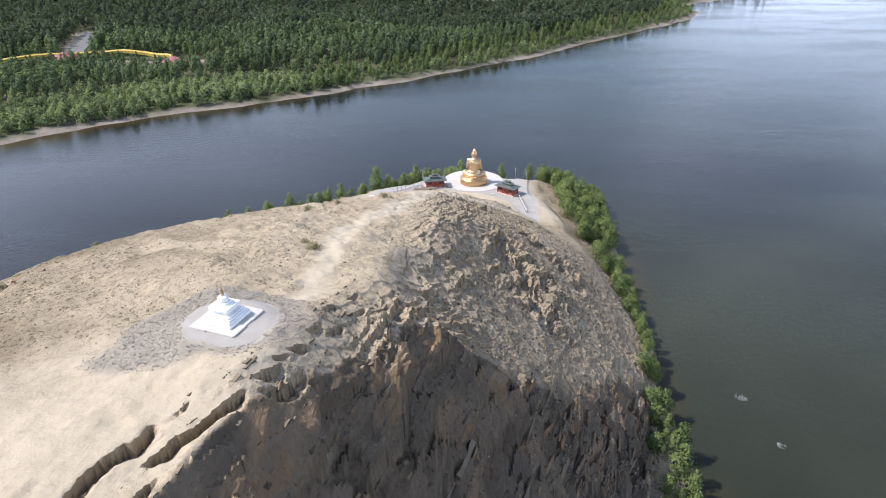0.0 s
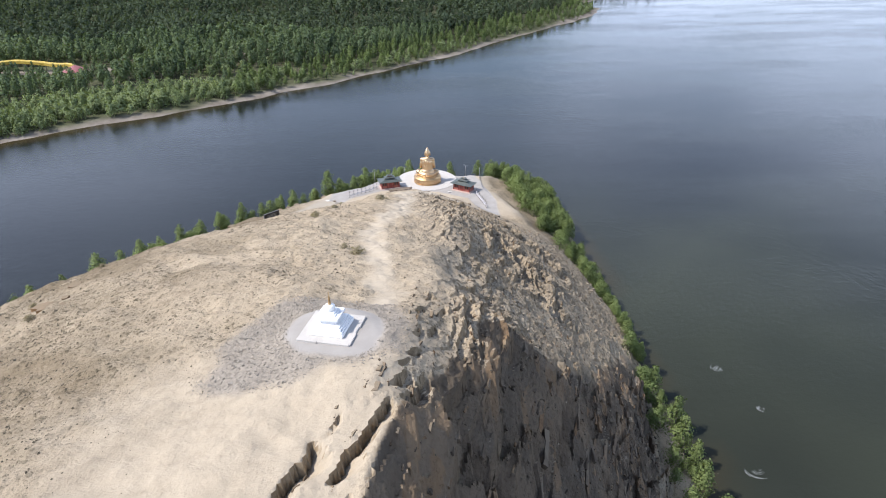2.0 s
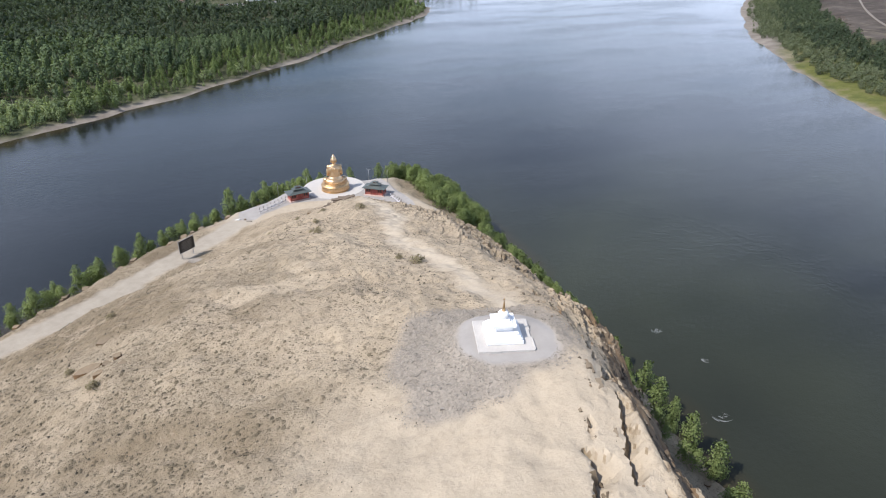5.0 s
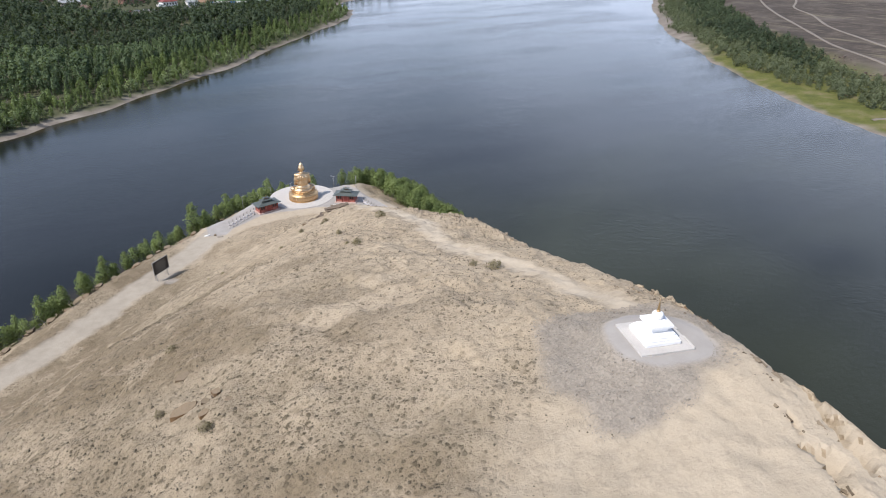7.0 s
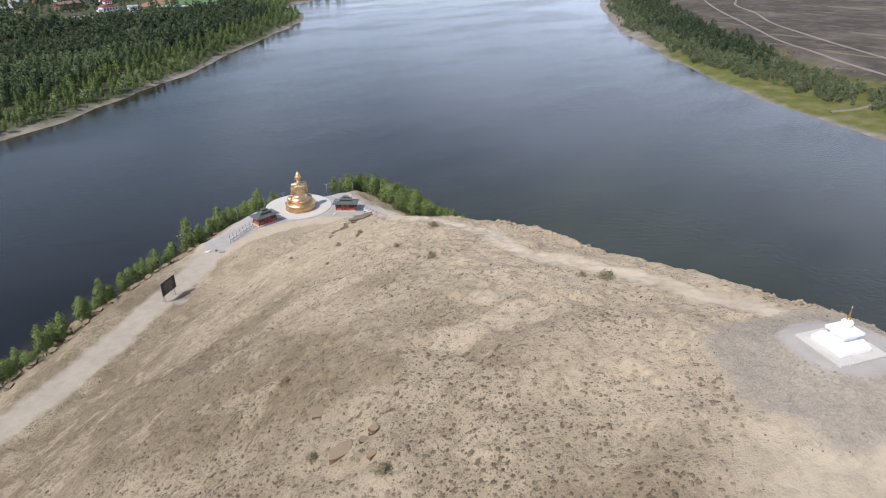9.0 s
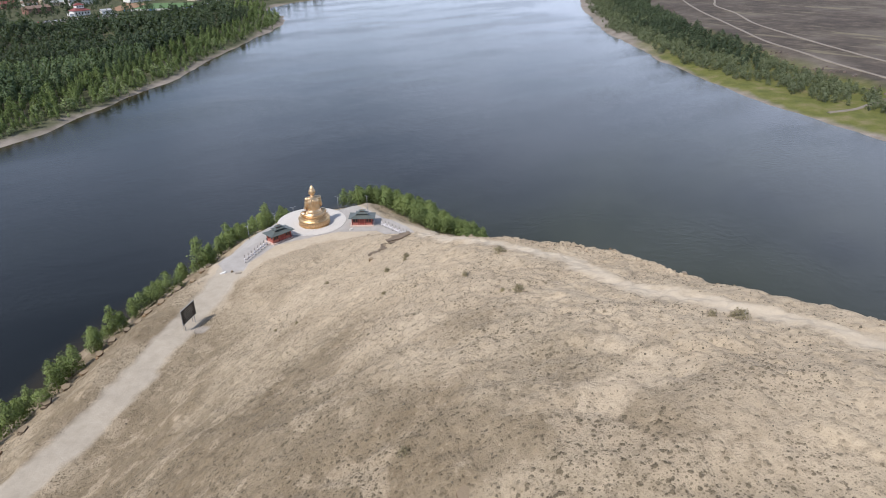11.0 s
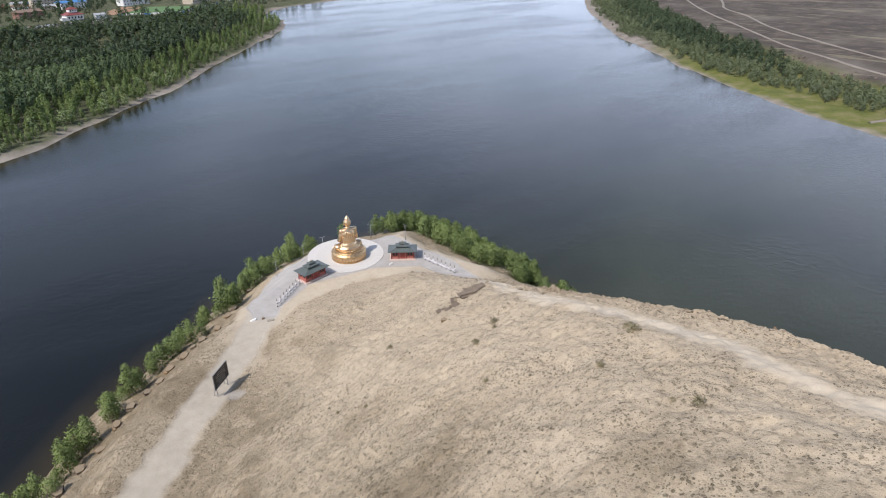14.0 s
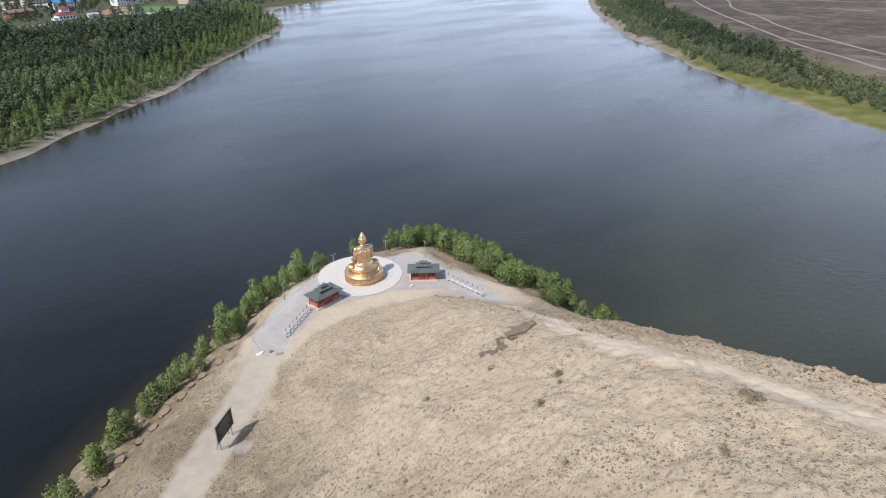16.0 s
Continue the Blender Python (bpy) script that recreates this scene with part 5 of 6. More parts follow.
def statue(m):
    """A seated figure in a robe: one smooth gilded mesh."""
    bm = bmesh.new()

    def blob(x, y, z, rx, ry, rz, turn=(0, 0, 0)):
        bmesh.ops.create_uvsphere(bm, u_segments=24, v_segments=16, radius=1, matrix=pose(x, y, z, *turn) @ Matrix.Diagonal((rx, ry, rz, 1)))

    blob(0, 0, 0.42, 1.95, 1.6, 0.55)
    blob(-1.1, 0.7, 0.50, 1.15, 0.52, 0.42, (0, 6, 28))
    blob(1.1, 0.7, 0.50, 1.15, 0.52, 0.42, (0, -6, -28))
    blob(-1.75, 0.15, 0.66, 0.66, 0.72, 0.46)
    blob(1.75, 0.15, 0.66, 0.66, 0.72, 0.46)
    blob(0, 1.1, 0.5, 1.1, 0.45, 0.36)
    blob(0, -0.30, 0.85, 1.40, 1.00, 0.85)
    blob(0, -0.28, 1.75, 1.12, 0.84, 1.25)
    blob(0, -0.24, 2.80, 1.26, 0.78, 1.0)
    blob(0, -0.22, 3.40, 1.34, 0.62, 0.50)
    for s in (-1, 1):
        blob(s * 1.12, -0.2, 3.36, 0.38, 0.40, 0.42)
        blob(s * 1.30, -0.1, 2.55, 0.30, 0.36, 0.98, (0, s * -9, 0))
        blob(s * 1.38, 0.35, 1.62, 0.27, 0.66, 0.32, (-32, 0, 0))
        blob(s * 0.9, 0.9, 1.25, 0.58, 0.28, 0.25, (0, 0, s * 30))
    for k in range(5):
        blob(-0.75 + 0.36 * k, -0.95 + 0.04 * abs(k - 2), 2.35 - 0.1 * k, 0.075, 0.10, 1.15, (5, 12 - 3 * k, 0))
    for k in range(13):
        a = radians(190 + 13.3 * k)
        blob(1.85 * math.cos(a), 1.75 * math.sin(a), 0.02, 0.15, 0.92, 0.17, (20, 0, math.degrees(a) + 90))
    blob(0, -0.15, 4.05, 0.33, 0.32, 0.42)
    blob(0, -0.08, 4.66, 0.57, 0.60, 0.68)
    for s in (-1, 1):
        blob(s * 0.57, -0.05, 4.48, 0.08, 0.14, 0.36)
    blob(0, -0.10, 5.26, 0.40, 0.42, 0.30)
    blob(0, -0.10, 5.52, 0.24, 0.24, 0.20)
    blob(0, -0.10, 5.76, 0.10, 0.10, 0.13)
    ob = part("buddha_statue", bm, GOLD, None, smooth=True, m=m)
    mod = ob.modifiers.new("fused", "REMESH")
    mod.mode, mod.voxel_size, mod.use_smooth_shade = "VOXEL", 0.075, True
    soft = ob.modifiers.new("softened", "SMOOTH")
    soft.factor, soft.iterations = 0.5, 1
    return tagged(ob, "large gilded seated statue in a folded robe, facing the river", "statue")


pedestal(pose(9.9, 194.6, TERRACE + 0.09) @ Matrix.Diagonal((1.11, 1.11, 1.06, 1)))
statue(Matrix.Translation((9.9, 194.5, TERRACE + 2.40)) @ pose(0, 0, 0, 0, 0, -12) @ Matrix.Scale(1.55, 4))


# ---------------------------------------------------------------- pavilions
def roof_tier(bm, wx, wy, top_x, top_y, z0, rise, lift, thick=0.10):
    """A hipped roof with hollow slopes and corners that turn up."""
    n = 6
    rings = []
    for k in range(4):
        f = k / 3
        hx, hy, z = wx / 2 + (top_x / 2 - wx / 2) * f, wy / 2 + (top_y / 2 - wy / 2) * f, z0 + rise * f ** 1.35
        pts = []
        for (ax, ay), (bx, by) in (((-1, -1), (1, -1)), ((1, -1), (1, 1)), ((1, 1), (-1, 1)), ((-1, 1), (-1, -1))):
            for i in range(n):
                t = i / n
                cx, cy = ax + (bx - ax) * t, ay + (by - ay) * t
                pts.append((cx * hx, cy * hy, z + lift * (1 - f) * abs(2 * t - 1) ** 2.2))
        rings.append([bm.verts.new(p) for p in pts])
    under = [bm.verts.new((v.co.x * 0.985, v.co.y * 0.985, v.co.z - thick)) for v in rings[0]]
    inner = [bm.verts.new((v.co.x * 0.7, v.co.y * 0.7, z0 - thick * 0.5)) for v in rings[0]]
    m = 4 * n
    for a, b in ((inner, under), (under, rings[0]), (rings[0], rings[1]), (rings[1], rings[2]), (rings[2], rings[3])):
        for i in range(m):
            bm.faces.new((a[i], a[(i + 1) % m], b[(i + 1) % m], b[i]))
    bm.faces.new(rings[3])
    bm.faces.new(inner[::-1])
    return bm


def pavilion(m, label):
    base = thing("pavilion", m, label, "pavilion", "pavilions beside the statue")
    part("plinth", box(bmesh.new(), 0, 0, 0.02, 6.5, 3.9, 0.44, bevel=0.03), PINK_PLINTH, base)
    wall = part("wall", box(bmesh.new(), 0, 0, 1.32, 5.5, 2.7, 2.16, bevel=0.02), RED_WALL, base)
    part("sill_band", box(bmesh.new(), 0, 0, 1.02, 5.56, 2.76, 0.12), RED_TRIM, base)
    part("eave_beam", box(bmesh.new(), 0, 0, 2.30, 5.7, 2.9, 0.2), RED_TRIM, base)
    for s in (-1, 1):
        for x in (-2.78, -0.95, 0.95, 2.78):
            part("post", tube(bmesh.new(), (x, s * 1.42, 0.2), (x, s * 1.42, 2.4), 0.11, 0.10, 10), RED_TRIM, base, smooth=True)
        for x in (-2.2, -1.5, 1.5, 2.2):
            pane = part("window", box(bmesh.new(), x, s * 1.352, 1.62, 0.46, 0.05, 0.92), DARK, base)
            part("window_frame", box(box(bmesh.new(), x - 0.27, s * 1.37, 1.62, 0.07, 0.08, 1.0), x + 0.27, s * 1.37, 1.62, 0.07, 0.08, 1.0), RED_TRIM, pane)
        part("door", box(bmesh.new(), 0, s * 1.352, 1.2, 1.1, 0.06, 1.9), RED_TRIM, base)
    for s in (-1, 1):
        for y in (-0.6, 0.6):
            part("window", box(bmesh.new(), s * 2.752, y, 1.62, 0.05, 0.6, 0.9), DARK, base)
    part("roof", roof_tier(bmesh.new(), 7.3, 4.5, 3.0, 1.3, 2.42, 0.70, 0.05), GREEN_ROOF, base)
    part("upper_wall", box(bmesh.new(), 0, 0, 3.22, 2.4, 1.1, 0.5), RED_TRIM, base)
    part("upper_roof", roof_tier(bmesh.new(), 3.5, 2.2, 1.5, 0.75, 3.42, 0.32, 0.04, 0.08), GREEN_ROOF, base)
    part("lantern", box(bmesh.new(), 0, 0, 3.86, 1.1, 0.55, 0.4), RED_TRIM, base)
    part("top_roof", roof_tier(bmesh.new(), 1.9, 1.2, 0.7, 0.16, 4.02, 0.3, 0.07, 0.06), GREEN_ROOF, base)
    part("finial", lathe(bmesh.new(), [(0.10, 4.3), (0.16, 4.36), (0.06, 4.45), (0.10, 4.52), (0.0, 4.7)], 12), GOLD_DULL, base, smooth=True)
    return base


pavilion(pose(-2.6, 191.4, TERRACE, 0, 0, 8), "red wooden pavilion with tiered green roof near the flag fence")
pavilion(pose(20.0, 185.5, TERRACE, 0, 0, -39), "red wooden pavilion with tiered green roof above the slope")


# ---------------------------------------------------------------- flag fences
def flag_fence(a, b, n, label):
    """Short dark poles with white cloth tied on and slung in loops between them."""
    a, b = Vector(a), Vector(b)
    base = thing("flag_fence", Matrix.Translation(a), label, "fence", "flag fences beside the pavilions")
    way = (b - a) / (n - 1)
    r = random.Random(n)
    for i in range(n):
        p = way * i
        pole = part("pole", tube(bmesh.new(), p + Vector((0, 0, -0.2)), p + Vector((r.uniform(-.03, .03), r.uniform(-.03, .03), 2.1)), 0.09, 0.07, 8), POLE_DARK, base, smooth=True)
        for z in (0.5, 1.15):
            bm = bmesh.new()
            bmesh.ops.create_icosphere(bm, subdivisions=2, radius=0.17, matrix=Matrix.Translation(p + Vector((0, 0, z))) @ Matrix.Diagonal((1, 1, 1.5, 1)))
            for v in bm.verts:
                v.co += Vector((r.uniform(-.03, .03), r.uniform(-.03, .03), r.uniform(-.04, .02)))
            part("tied_scarf", bm, CLOTH, pole)
        if i < n - 1:
            for z, sag in ((1.2, 0.45),):
                bm = bmesh.new()
                last = None
                for k in range(13):
                    f = k / 12
                    c = p + way * f + Vector((0, 0, z - sag * (1 - (2 * f - 1) ** 2)))
                    drop = 0.22 + 0.26 * r.random()
                    off = Vector((way.y, -way.x, 0)).normalized() * (0.05 * r.uniform(-1, 1))
                    now = [bm.verts.new(c + off), bm.verts.new(c + off * 1.6 + Vector((0, 0, -drop * 0.5))), bm.verts.new(c - off + Vector((0, 0, -drop)))]
                    if last:
                        bm.faces.new((last[0], now[0], now[1], last[1]))
                        bm.faces.new((last[1], now[1], now[2], last[2]))
                    last = now
                ob = part("cloth_garland", bm, CLOTH, base)
                ob.modifiers.new("cloth", "SOLIDIFY").thickness = 0.03
    return base


flag_fence((-15.3, 184.6, hill_at(-15.3, 184.6)), (-6.7, 190.3, hill_at(-6.7, 190.3)), 8, "row of dark poles hung with white scarves on the paving")
flag_fence((23.2, 180.6, hill_at(23.2, 180.6)), (24.2, 170.6, hill_at(24.2, 170.6)), 8, "row of dark poles hung with white scarves above the slope")


# ---------------------------------------------------------------- lamps, notice board, loose slabs
def street_lamp(x, y, turn):
    z = hill_at(x, y)
    base = thing("street_lamp", pose(x, y, z, 0, 0, turn), "thin grey steel lamp post with two short arms", "lamp", "lamp posts round the terrace")
    part("post", tube(bmesh.new(), (0, 0, -0.3), (0, 0, 4.2), 0.07, 0.045, 10), STEEL, base, smooth=True)
    for s in (-1, 1):
        arm = part("arm", tube(bmesh.new(), (0, 0, 4.05), (s * 0.55, 0, 4.3), 0.03, 0.03, 8), STEEL, base, smooth=True)
        part("lamp_head", box(bmesh.new(), s * 0.68, 0, 4.31, 0.38, 0.16, 0.07, bevel=0.02), STEEL, arm)


for x, y, turn in ((-6.8, 201.6, 30), (3.6, 206.8, 20), (11.0, 209.6, 0), (24.6, 206.4, -50), (26.6, 193.0, 80)):
    street_lamp(x, y, turn)


def notice_board():
    """A black panel on two steel legs, leaning back on struts."""
    a, b = Vector((-38.4, 163.1, 0)), Vector((-34.5, 166.1, 0))
    mid = (a + b) / 2
    turn = math.degrees(math.atan2(b.y - a.y, b.x - a.x))
    base = thing("notice_board", pose(mid.x, mid.y, hill_at(mid.x, mid.y), 0, 0, turn), "large black notice board on bent steel legs beside the shore road", "notice board")
    panel = part("panel", box(bmesh.new(), 0, 0, 3.4, 4.6, 0.10, 3.1, bevel=0.02), BLACK, base)
    bm = bmesh.new()
    for x in (-2.33, 2.33):
        box(bm, x, 0, 3.4, 0.12, 0.16, 3.3)
    for z in (1.82, 4.98):
        box(bm, 0, 0, z, 4.78, 0.16, 0.12)
    part("panel_frame", bm, STEEL, panel)
    for k in range(7):
        for s in (-1, 1):
            part("text_line", box(bmesh.new(), random.uniform(-0.25, 0.25), s * 0.055, 4.4 - 0.36 * k, random.uniform(2.0, 3.2), 0.01, 0.10), STEEL, panel)
    for x in (-1.75, 1.75):
        leg = part("leg", tube(bmesh.new(), (x, 0.10, -0.3), (x, 0.10, 4.6), 0.08, 0.08, 8), STEEL, base)
        part("strut", tube(bmesh.new(), (x, 0.95, -0.3), (x, 0.12, 2.4), 0.06, 0.06, 8), STEEL, leg)


notice_board()


def slab_rock(name, x, y, size, turn, mat, label, category, seed, tilt=(0, 0), sink=0.25, group=""):
    """A chipped, layered block of rock."""
    r = random.Random(seed)
    bm = bmesh.new()
    layers = max(1, min(3, int(size[2] / 0.28)))
    for k in range(layers):
        h = size[2] / layers
        dx, dy = r.uniform(-0.08, 0.08) * size[0], r.uniform(-0.08, 0.08) * size[1]
        n = 7
        ring = [(math.cos(6.283 * i / n + r.uniform(-.25, .25)) * size[0] / 2 * r.uniform(.75, 1.1) + dx, math.sin(6.283 * i / n + r.uniform(-.25, .25)) * size[1] / 2 * r.uniform(.75, 1.1) + dy) for i in range(n)]
        z0, z1 = k * h - sink, (k + 1) * h - sink - 0.02
        lo = [bm.verts.new((px, py, z0)) for px, py in ring]
        hi = [bm.verts.new((px * 0.93, py * 0.93, z1 + r.uniform(-.05, .05) * h)) for px, py in ring]
        bm.faces.new(lo[::-1])
        bm.faces.new(hi)
        for i in range(n):
            bm.faces.new((lo[i], lo[(i + 1) % n], hi[(i + 1) % n], hi[i]))
    ob = part(name, bm, mat, None, m=pose(x, y, hill_at(x, y), tilt[0], tilt[1], turn))
    return tagged(ob, label, category, group)


slab_rock("white_slab", -21.6, 183.0, (1.9, 0.8, 0.35), 10, STONE_WHITE, "white stone slab lying at the end of the paving", "stone", 1, sink=0.1)
slab_rock("stone", -19.9, 182.2, (0.9, 0.7, 0.45), 50, ROCK, "dark stone lying at the end of the paving", "stone", 2, sink=0.1)
slab_rock("flat_stone", -19.0, 180.6, (1.7, 1.0, 0.3), -20, ROCK_PALE, "flat grey stone at the edge of the shore road", "stone", 3, sink=0.08)
slab_rock("concrete_slab", 15.4, 184.4, (1.8, 1.1, 0.3), 30, CONCRETE, "broken concrete slab at the edge of the plaza", "slab", 4, sink=0.05)
def rock_ledge():
    """Long thin plates that lie over one another like shingles and run up the slope, with broken blocks beside them."""
    base_z = hill_at(-4.6, 134.6)
    base = thing("rock_ledge", pose(-4.6, 134.6, base_z), "brown layered rock slabs sticking out of the slope", "rock")
    r = random.Random(5)
    way, out = Vector((0.955, -0.296, 0)), Vector((-0.55, -0.835, 0))
    for k in range(20):
        if k < 9:
            long, wide, thick = r.uniform(1.6, 4.6), r.uniform(0.6, 1.15), r.uniform(0.09, 0.17)
            at, lift = out * (0.22 * k - 0.9) + way * (r.uniform(-1.0, 1.0) + 0.45 * (k % 3)), 0.78 - 0.115 * k
        else:
            long, wide, thick = r.uniform(0.7, 1.7), r.uniform(0.4, 0.9), r.uniform(0.10, 0.3)
            at, lift = way * r.uniform(-5.4, -2.2) + out * r.uniform(-1.4, 1.6), 0.16
        bm = bmesh.new()
        n = 7
        ring = [((i / (n - 1) - 0.5) * long + r.uniform(-.1, .1), -wide / 2 + r.uniform(-.24, .24)) for i in range(n)]
        ring += [((i / (n - 1) - 0.5) * long + r.uniform(-.1, .1), wide / 2 + r.uniform(-.24, .24)) for i in range(n)][::-1]
        under = [bm.verts.new((x * 0.97, y * 0.9, -thick)) for x, y in ring]
        edge = [bm.verts.new((x, y, r.uniform(-.02, .02))) for x, y in ring]
        bm.faces.new(edge)
        bm.faces.new(under[::-1])
        for i in range(2 * n):
            bm.faces.new((under[i], under[(i + 1) % (2 * n)], edge[(i + 1) % (2 * n)], edge[i]))
        z = hill_at(-4.6 + at.x * 0.5, 134.6 + at.y * 0.5) - base_z + lift if k < 9 else hill_at(-4.6 + at.x, 134.6 + at.y) - base_z + lift
        part("slab", bm, LEDGE_ROCK, base, m=pose(at.x, at.y, z, r.uniform(2, 7), r.uniform(-9, -4) if k < 9 else r.uniform(-12, 12), -17 + r.uniform(-4, 4)))
    part("core", box(bmesh.new(), 0.1, 0.35, -0.5, 3.2, 1.1, 1.1, pose(0, 0, 0, 0, -6, -17), bevel=0.2), LEDGE_ROCK, base)


rock_ledge()
for i, (x, y, sx, sy, sz, turn) in enumerate(((-6.6, 135.6, 2.4, 1.6, .6, 20), (-12.0, 132.2, 2.0, 1.3, .8, -30), (-47.4, 63.0, 4.4, 2.0, .8, 24), (-45.6, 62.4, 1.6, 1.1, .7, 48), (-44.6, 62.4, 1.7, 1.2, 1.0, 55),
                                                (-46.1, 68.6, 3.2, 1.5, .6, 30), (-44.6, 81.7, 2.0, 1.0, .5, 25), (-44.1, 60.5, 1.4, .9, .5, 60), (-46.0, 60.4, 2.0, 1.0, .5, 20), (-46.4, 79.2, 1.6, .8, .4, 15), (-42.3, 60.4, 1.5, .9, .4, 35), (15.4, 175.8, 1.9, 1.2, .8, 15),
                                                (19.2, 172.0, 2.3, 1.3, .9, -20), (17.4, 174.2, 1.2, .9, .6, 60), (21.6, 169.6, 1.5, .9, .6, 10), (-31.5, 187.5, 2.4, 1.4, .9, 30), (-27.2, 190.0, 1.9, 1.3, .8, 70),
                                                (-23.6, 193.0, 2.0, 1.2, .9, 40), (-40.2, 183.2, 2.4, 1.5, .8, 30), (-53.0, 173.6, 2.2, 1.4, 1.0, 35), (-16.4, 203.6, 2.0, 1.4, 1.0, 45), (-12.6, 206.2, 1.8, 1.2, .9, 45),
                                                (-8.8, 209.2, 2.0, 1.2, .9, 40), (-60.5, 167.0, 2.2, 1.4, .9, 35), (-64.5, 162.6, 2.6, 1.5, 1.0, 40), (-57.0, 169.0, 2.0, 1.2, .8, 20), (-49.5, 176.0, 2.4, 1.5, 1.0, 35), (-46.0, 178.6, 1.8, 1.2, .9, 60), (-43.0, 180.8, 2.2, 1.3, .8, 30), (-36.6, 184.6, 2.3, 1.4, .9, 45), (-34.0, 186.0, 1.7, 1.1, .8, 15), (-69.5, 158.4, 2.2, 1.3, .9, 30), (-74.0, 154.6, 1.9, 1.3, .8, 50), (-20.4, 197.4, 1.9, 1.2, .9, 40), (-79.0, 150.6, 2.2, 1.4, .9, 35), (38.2, 57.5, 3.2, 2.2, 1.6, 30), (35.5, 62.0, 2.2, 1.6, 1.2, 70))):
    big = 1.35 if y > 145 and x < -12 else 0.8
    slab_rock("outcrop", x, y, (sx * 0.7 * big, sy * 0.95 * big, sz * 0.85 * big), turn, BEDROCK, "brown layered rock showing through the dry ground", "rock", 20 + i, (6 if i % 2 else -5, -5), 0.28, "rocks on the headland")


# ---------------------------------------------------------------- dry shrubs on the hill
LEAF_DRY = leaf_material("dry_shrub_leaves", (0.160, 0.138, 0.092), (0.320, 0.276, 0.188))
shrub_templates = [tree_template(tree_kind(240 + i, 0.75, 0.02, 2.3, 16, 420, 0.15, LEAF_DRY, 0.2, 4, 0.03), "dry_shrub", "low grey-brown dry shrub on the bare slope", "shrub") for i in range(3)]
rng = np.random.default_rng(41)
for x, y, k in ((-14.8, 65.6, 1.35), (-16.2, 67.6, 0.8), (-10.2, 101.6, 1.25), (-9.0, 103.0, 0.8), (-20.3, 88.3, 1.1), (-17.9, 100.2, 0.9), (-16.9, 120.1, 0.9), (-11.4, 122.2, 1.0), (-18.5, 137.5, 0.8), (-30.2, 127.1, 0.6),
                (-23.5, 111.4, 0.6), (-32.2, 131.3, 0.6), (-45.8, 76.0, 0.9), (-48.9, 64.4, 0.8), (-46.3, 58.3, 0.9), (-12.6, 121.0, 0.6), (-20.8, 90.4, 0.6)):
    plant(shrub_templates[rng.integers(3)], x, y, hill_at(x, y) - 0.16, k * 0.72, rng, "dry shrubs on the hill")
for t in shrub_templates:
    for o in list(t.children_recursive) + [t]:
        bpy.data.objects.remove(o)


# ---------------------------------------------------------------- the stupa
def stupa():
    base = thing("stupa", pose(-17.22, 43.08, 59.07, 0, 0, -20), "small whitewashed stepped stupa with a gilded spire on a square pad", "stupa")
    part("pad", box(bmesh.new(), 0, 0, -0.06, 4.1, 4.1, 0.4, bevel=0.03), CONCRETE, base)
    for x, y in ((2.07, -1.2), (2.07, 1.2), (-0.9, -2.07)):
        part("kerb", box(bmesh.new(), x, y, 0.04, 0.12 if abs(x) > 2 else 0.9, 0.12 if abs(y) > 2 else 1.5, 0.26), CONCRETE, base)
    h = 0.14
    for w, t in ((2.7, 0.30), (2.52, 0.16), (2.30, 0.15), (2.05, 0.14)):
        part("step", box(bmesh.new(), 0, 0, h + t / 2, w, w, t, bevel=0.045), WHITE, base)
        h += t - 0.004
    part("body", box(bmesh.new(), 0, 0, h + 0.2, 1.25, 1.25, 0.42, bevel=0.03), WHITE, base)
    h += 0.40
    part("cornice", box(bmesh.new(), 0, 0, h + 0.09, 1.75, 1.75, 0.22, bevel=0.02), WHITE, base)
    h += 0.18
    for w in (1.15, 0.85):
        part("step", box(bmesh.new(), 0, 0, h + 0.06, w, w, 0.14, bevel=0.02), WHITE, base)
        h += 0.13
    part("dome", lathe(bmesh.new(), [(0.34, h - 0.02), (0.41, h + 0.18), (0.41, h + 0.34), (0.31, h + 0.47), (0.20, h + 0.52)], 24), WHITE, base, smooth=True)
    h += 0.50
    spire = part("spire", lathe(bmesh.new(), [(0.13, h), (0.15, h + 0.1)] + [(0.125 - 0.009 * k - 0.02 * (k % 2), h + 0.12 + 0.075 * k) for k in range(10)] + [(0.0, h + 0.98)], 14), GOLD_DULL, base, smooth=True)
    part("finial", lathe(bmesh.new(), [(0.02, h + 0.9), (0.08, h + 0.97), (0.03, h + 1.05), (0.0, h + 1.15)], 10), GOLD, spire, smooth=True)


stupa()


# ---------------------------------------------------------------- the town on the far bank
ROOF_RED = simple("red_roof", (0.20, 0.055, 0.05), 0.7, vary=0.15, scale=0.5)
ROOF_PINK = simple("pink_roof", (0.30, 0.11, 0.115), 0.7, vary=0.12, scale=0.4)
ROOF_BLUE = simple("blue_roof", (0.06, 0.19, 0.42), 0.55, vary=0.12, scale=0.4)
ROOF_BROWN = simple("brown_roof", (0.20, 0.135, 0.10), 0.8, vary=0.2, scale=0.5)
ROOF_GREY = simple("grey_roof", (0.33, 0.34, 0.35), 0.7, vary=0.15, scale=0.5)
YELLOW = simple("yellow_sheet", (0.48, 0.34, 0.06), 0.55, vary=0.1, scale=0.5)
HOUSE_WHITE = simple("white_render", (0.68, 0.67, 0.65), 0.8, vary=0.08, scale=0.4)
HOUSE_TAN = simple("tan_render", (0.45, 0.38, 0.30), 0.85, vary=0.12, scale=0.4)
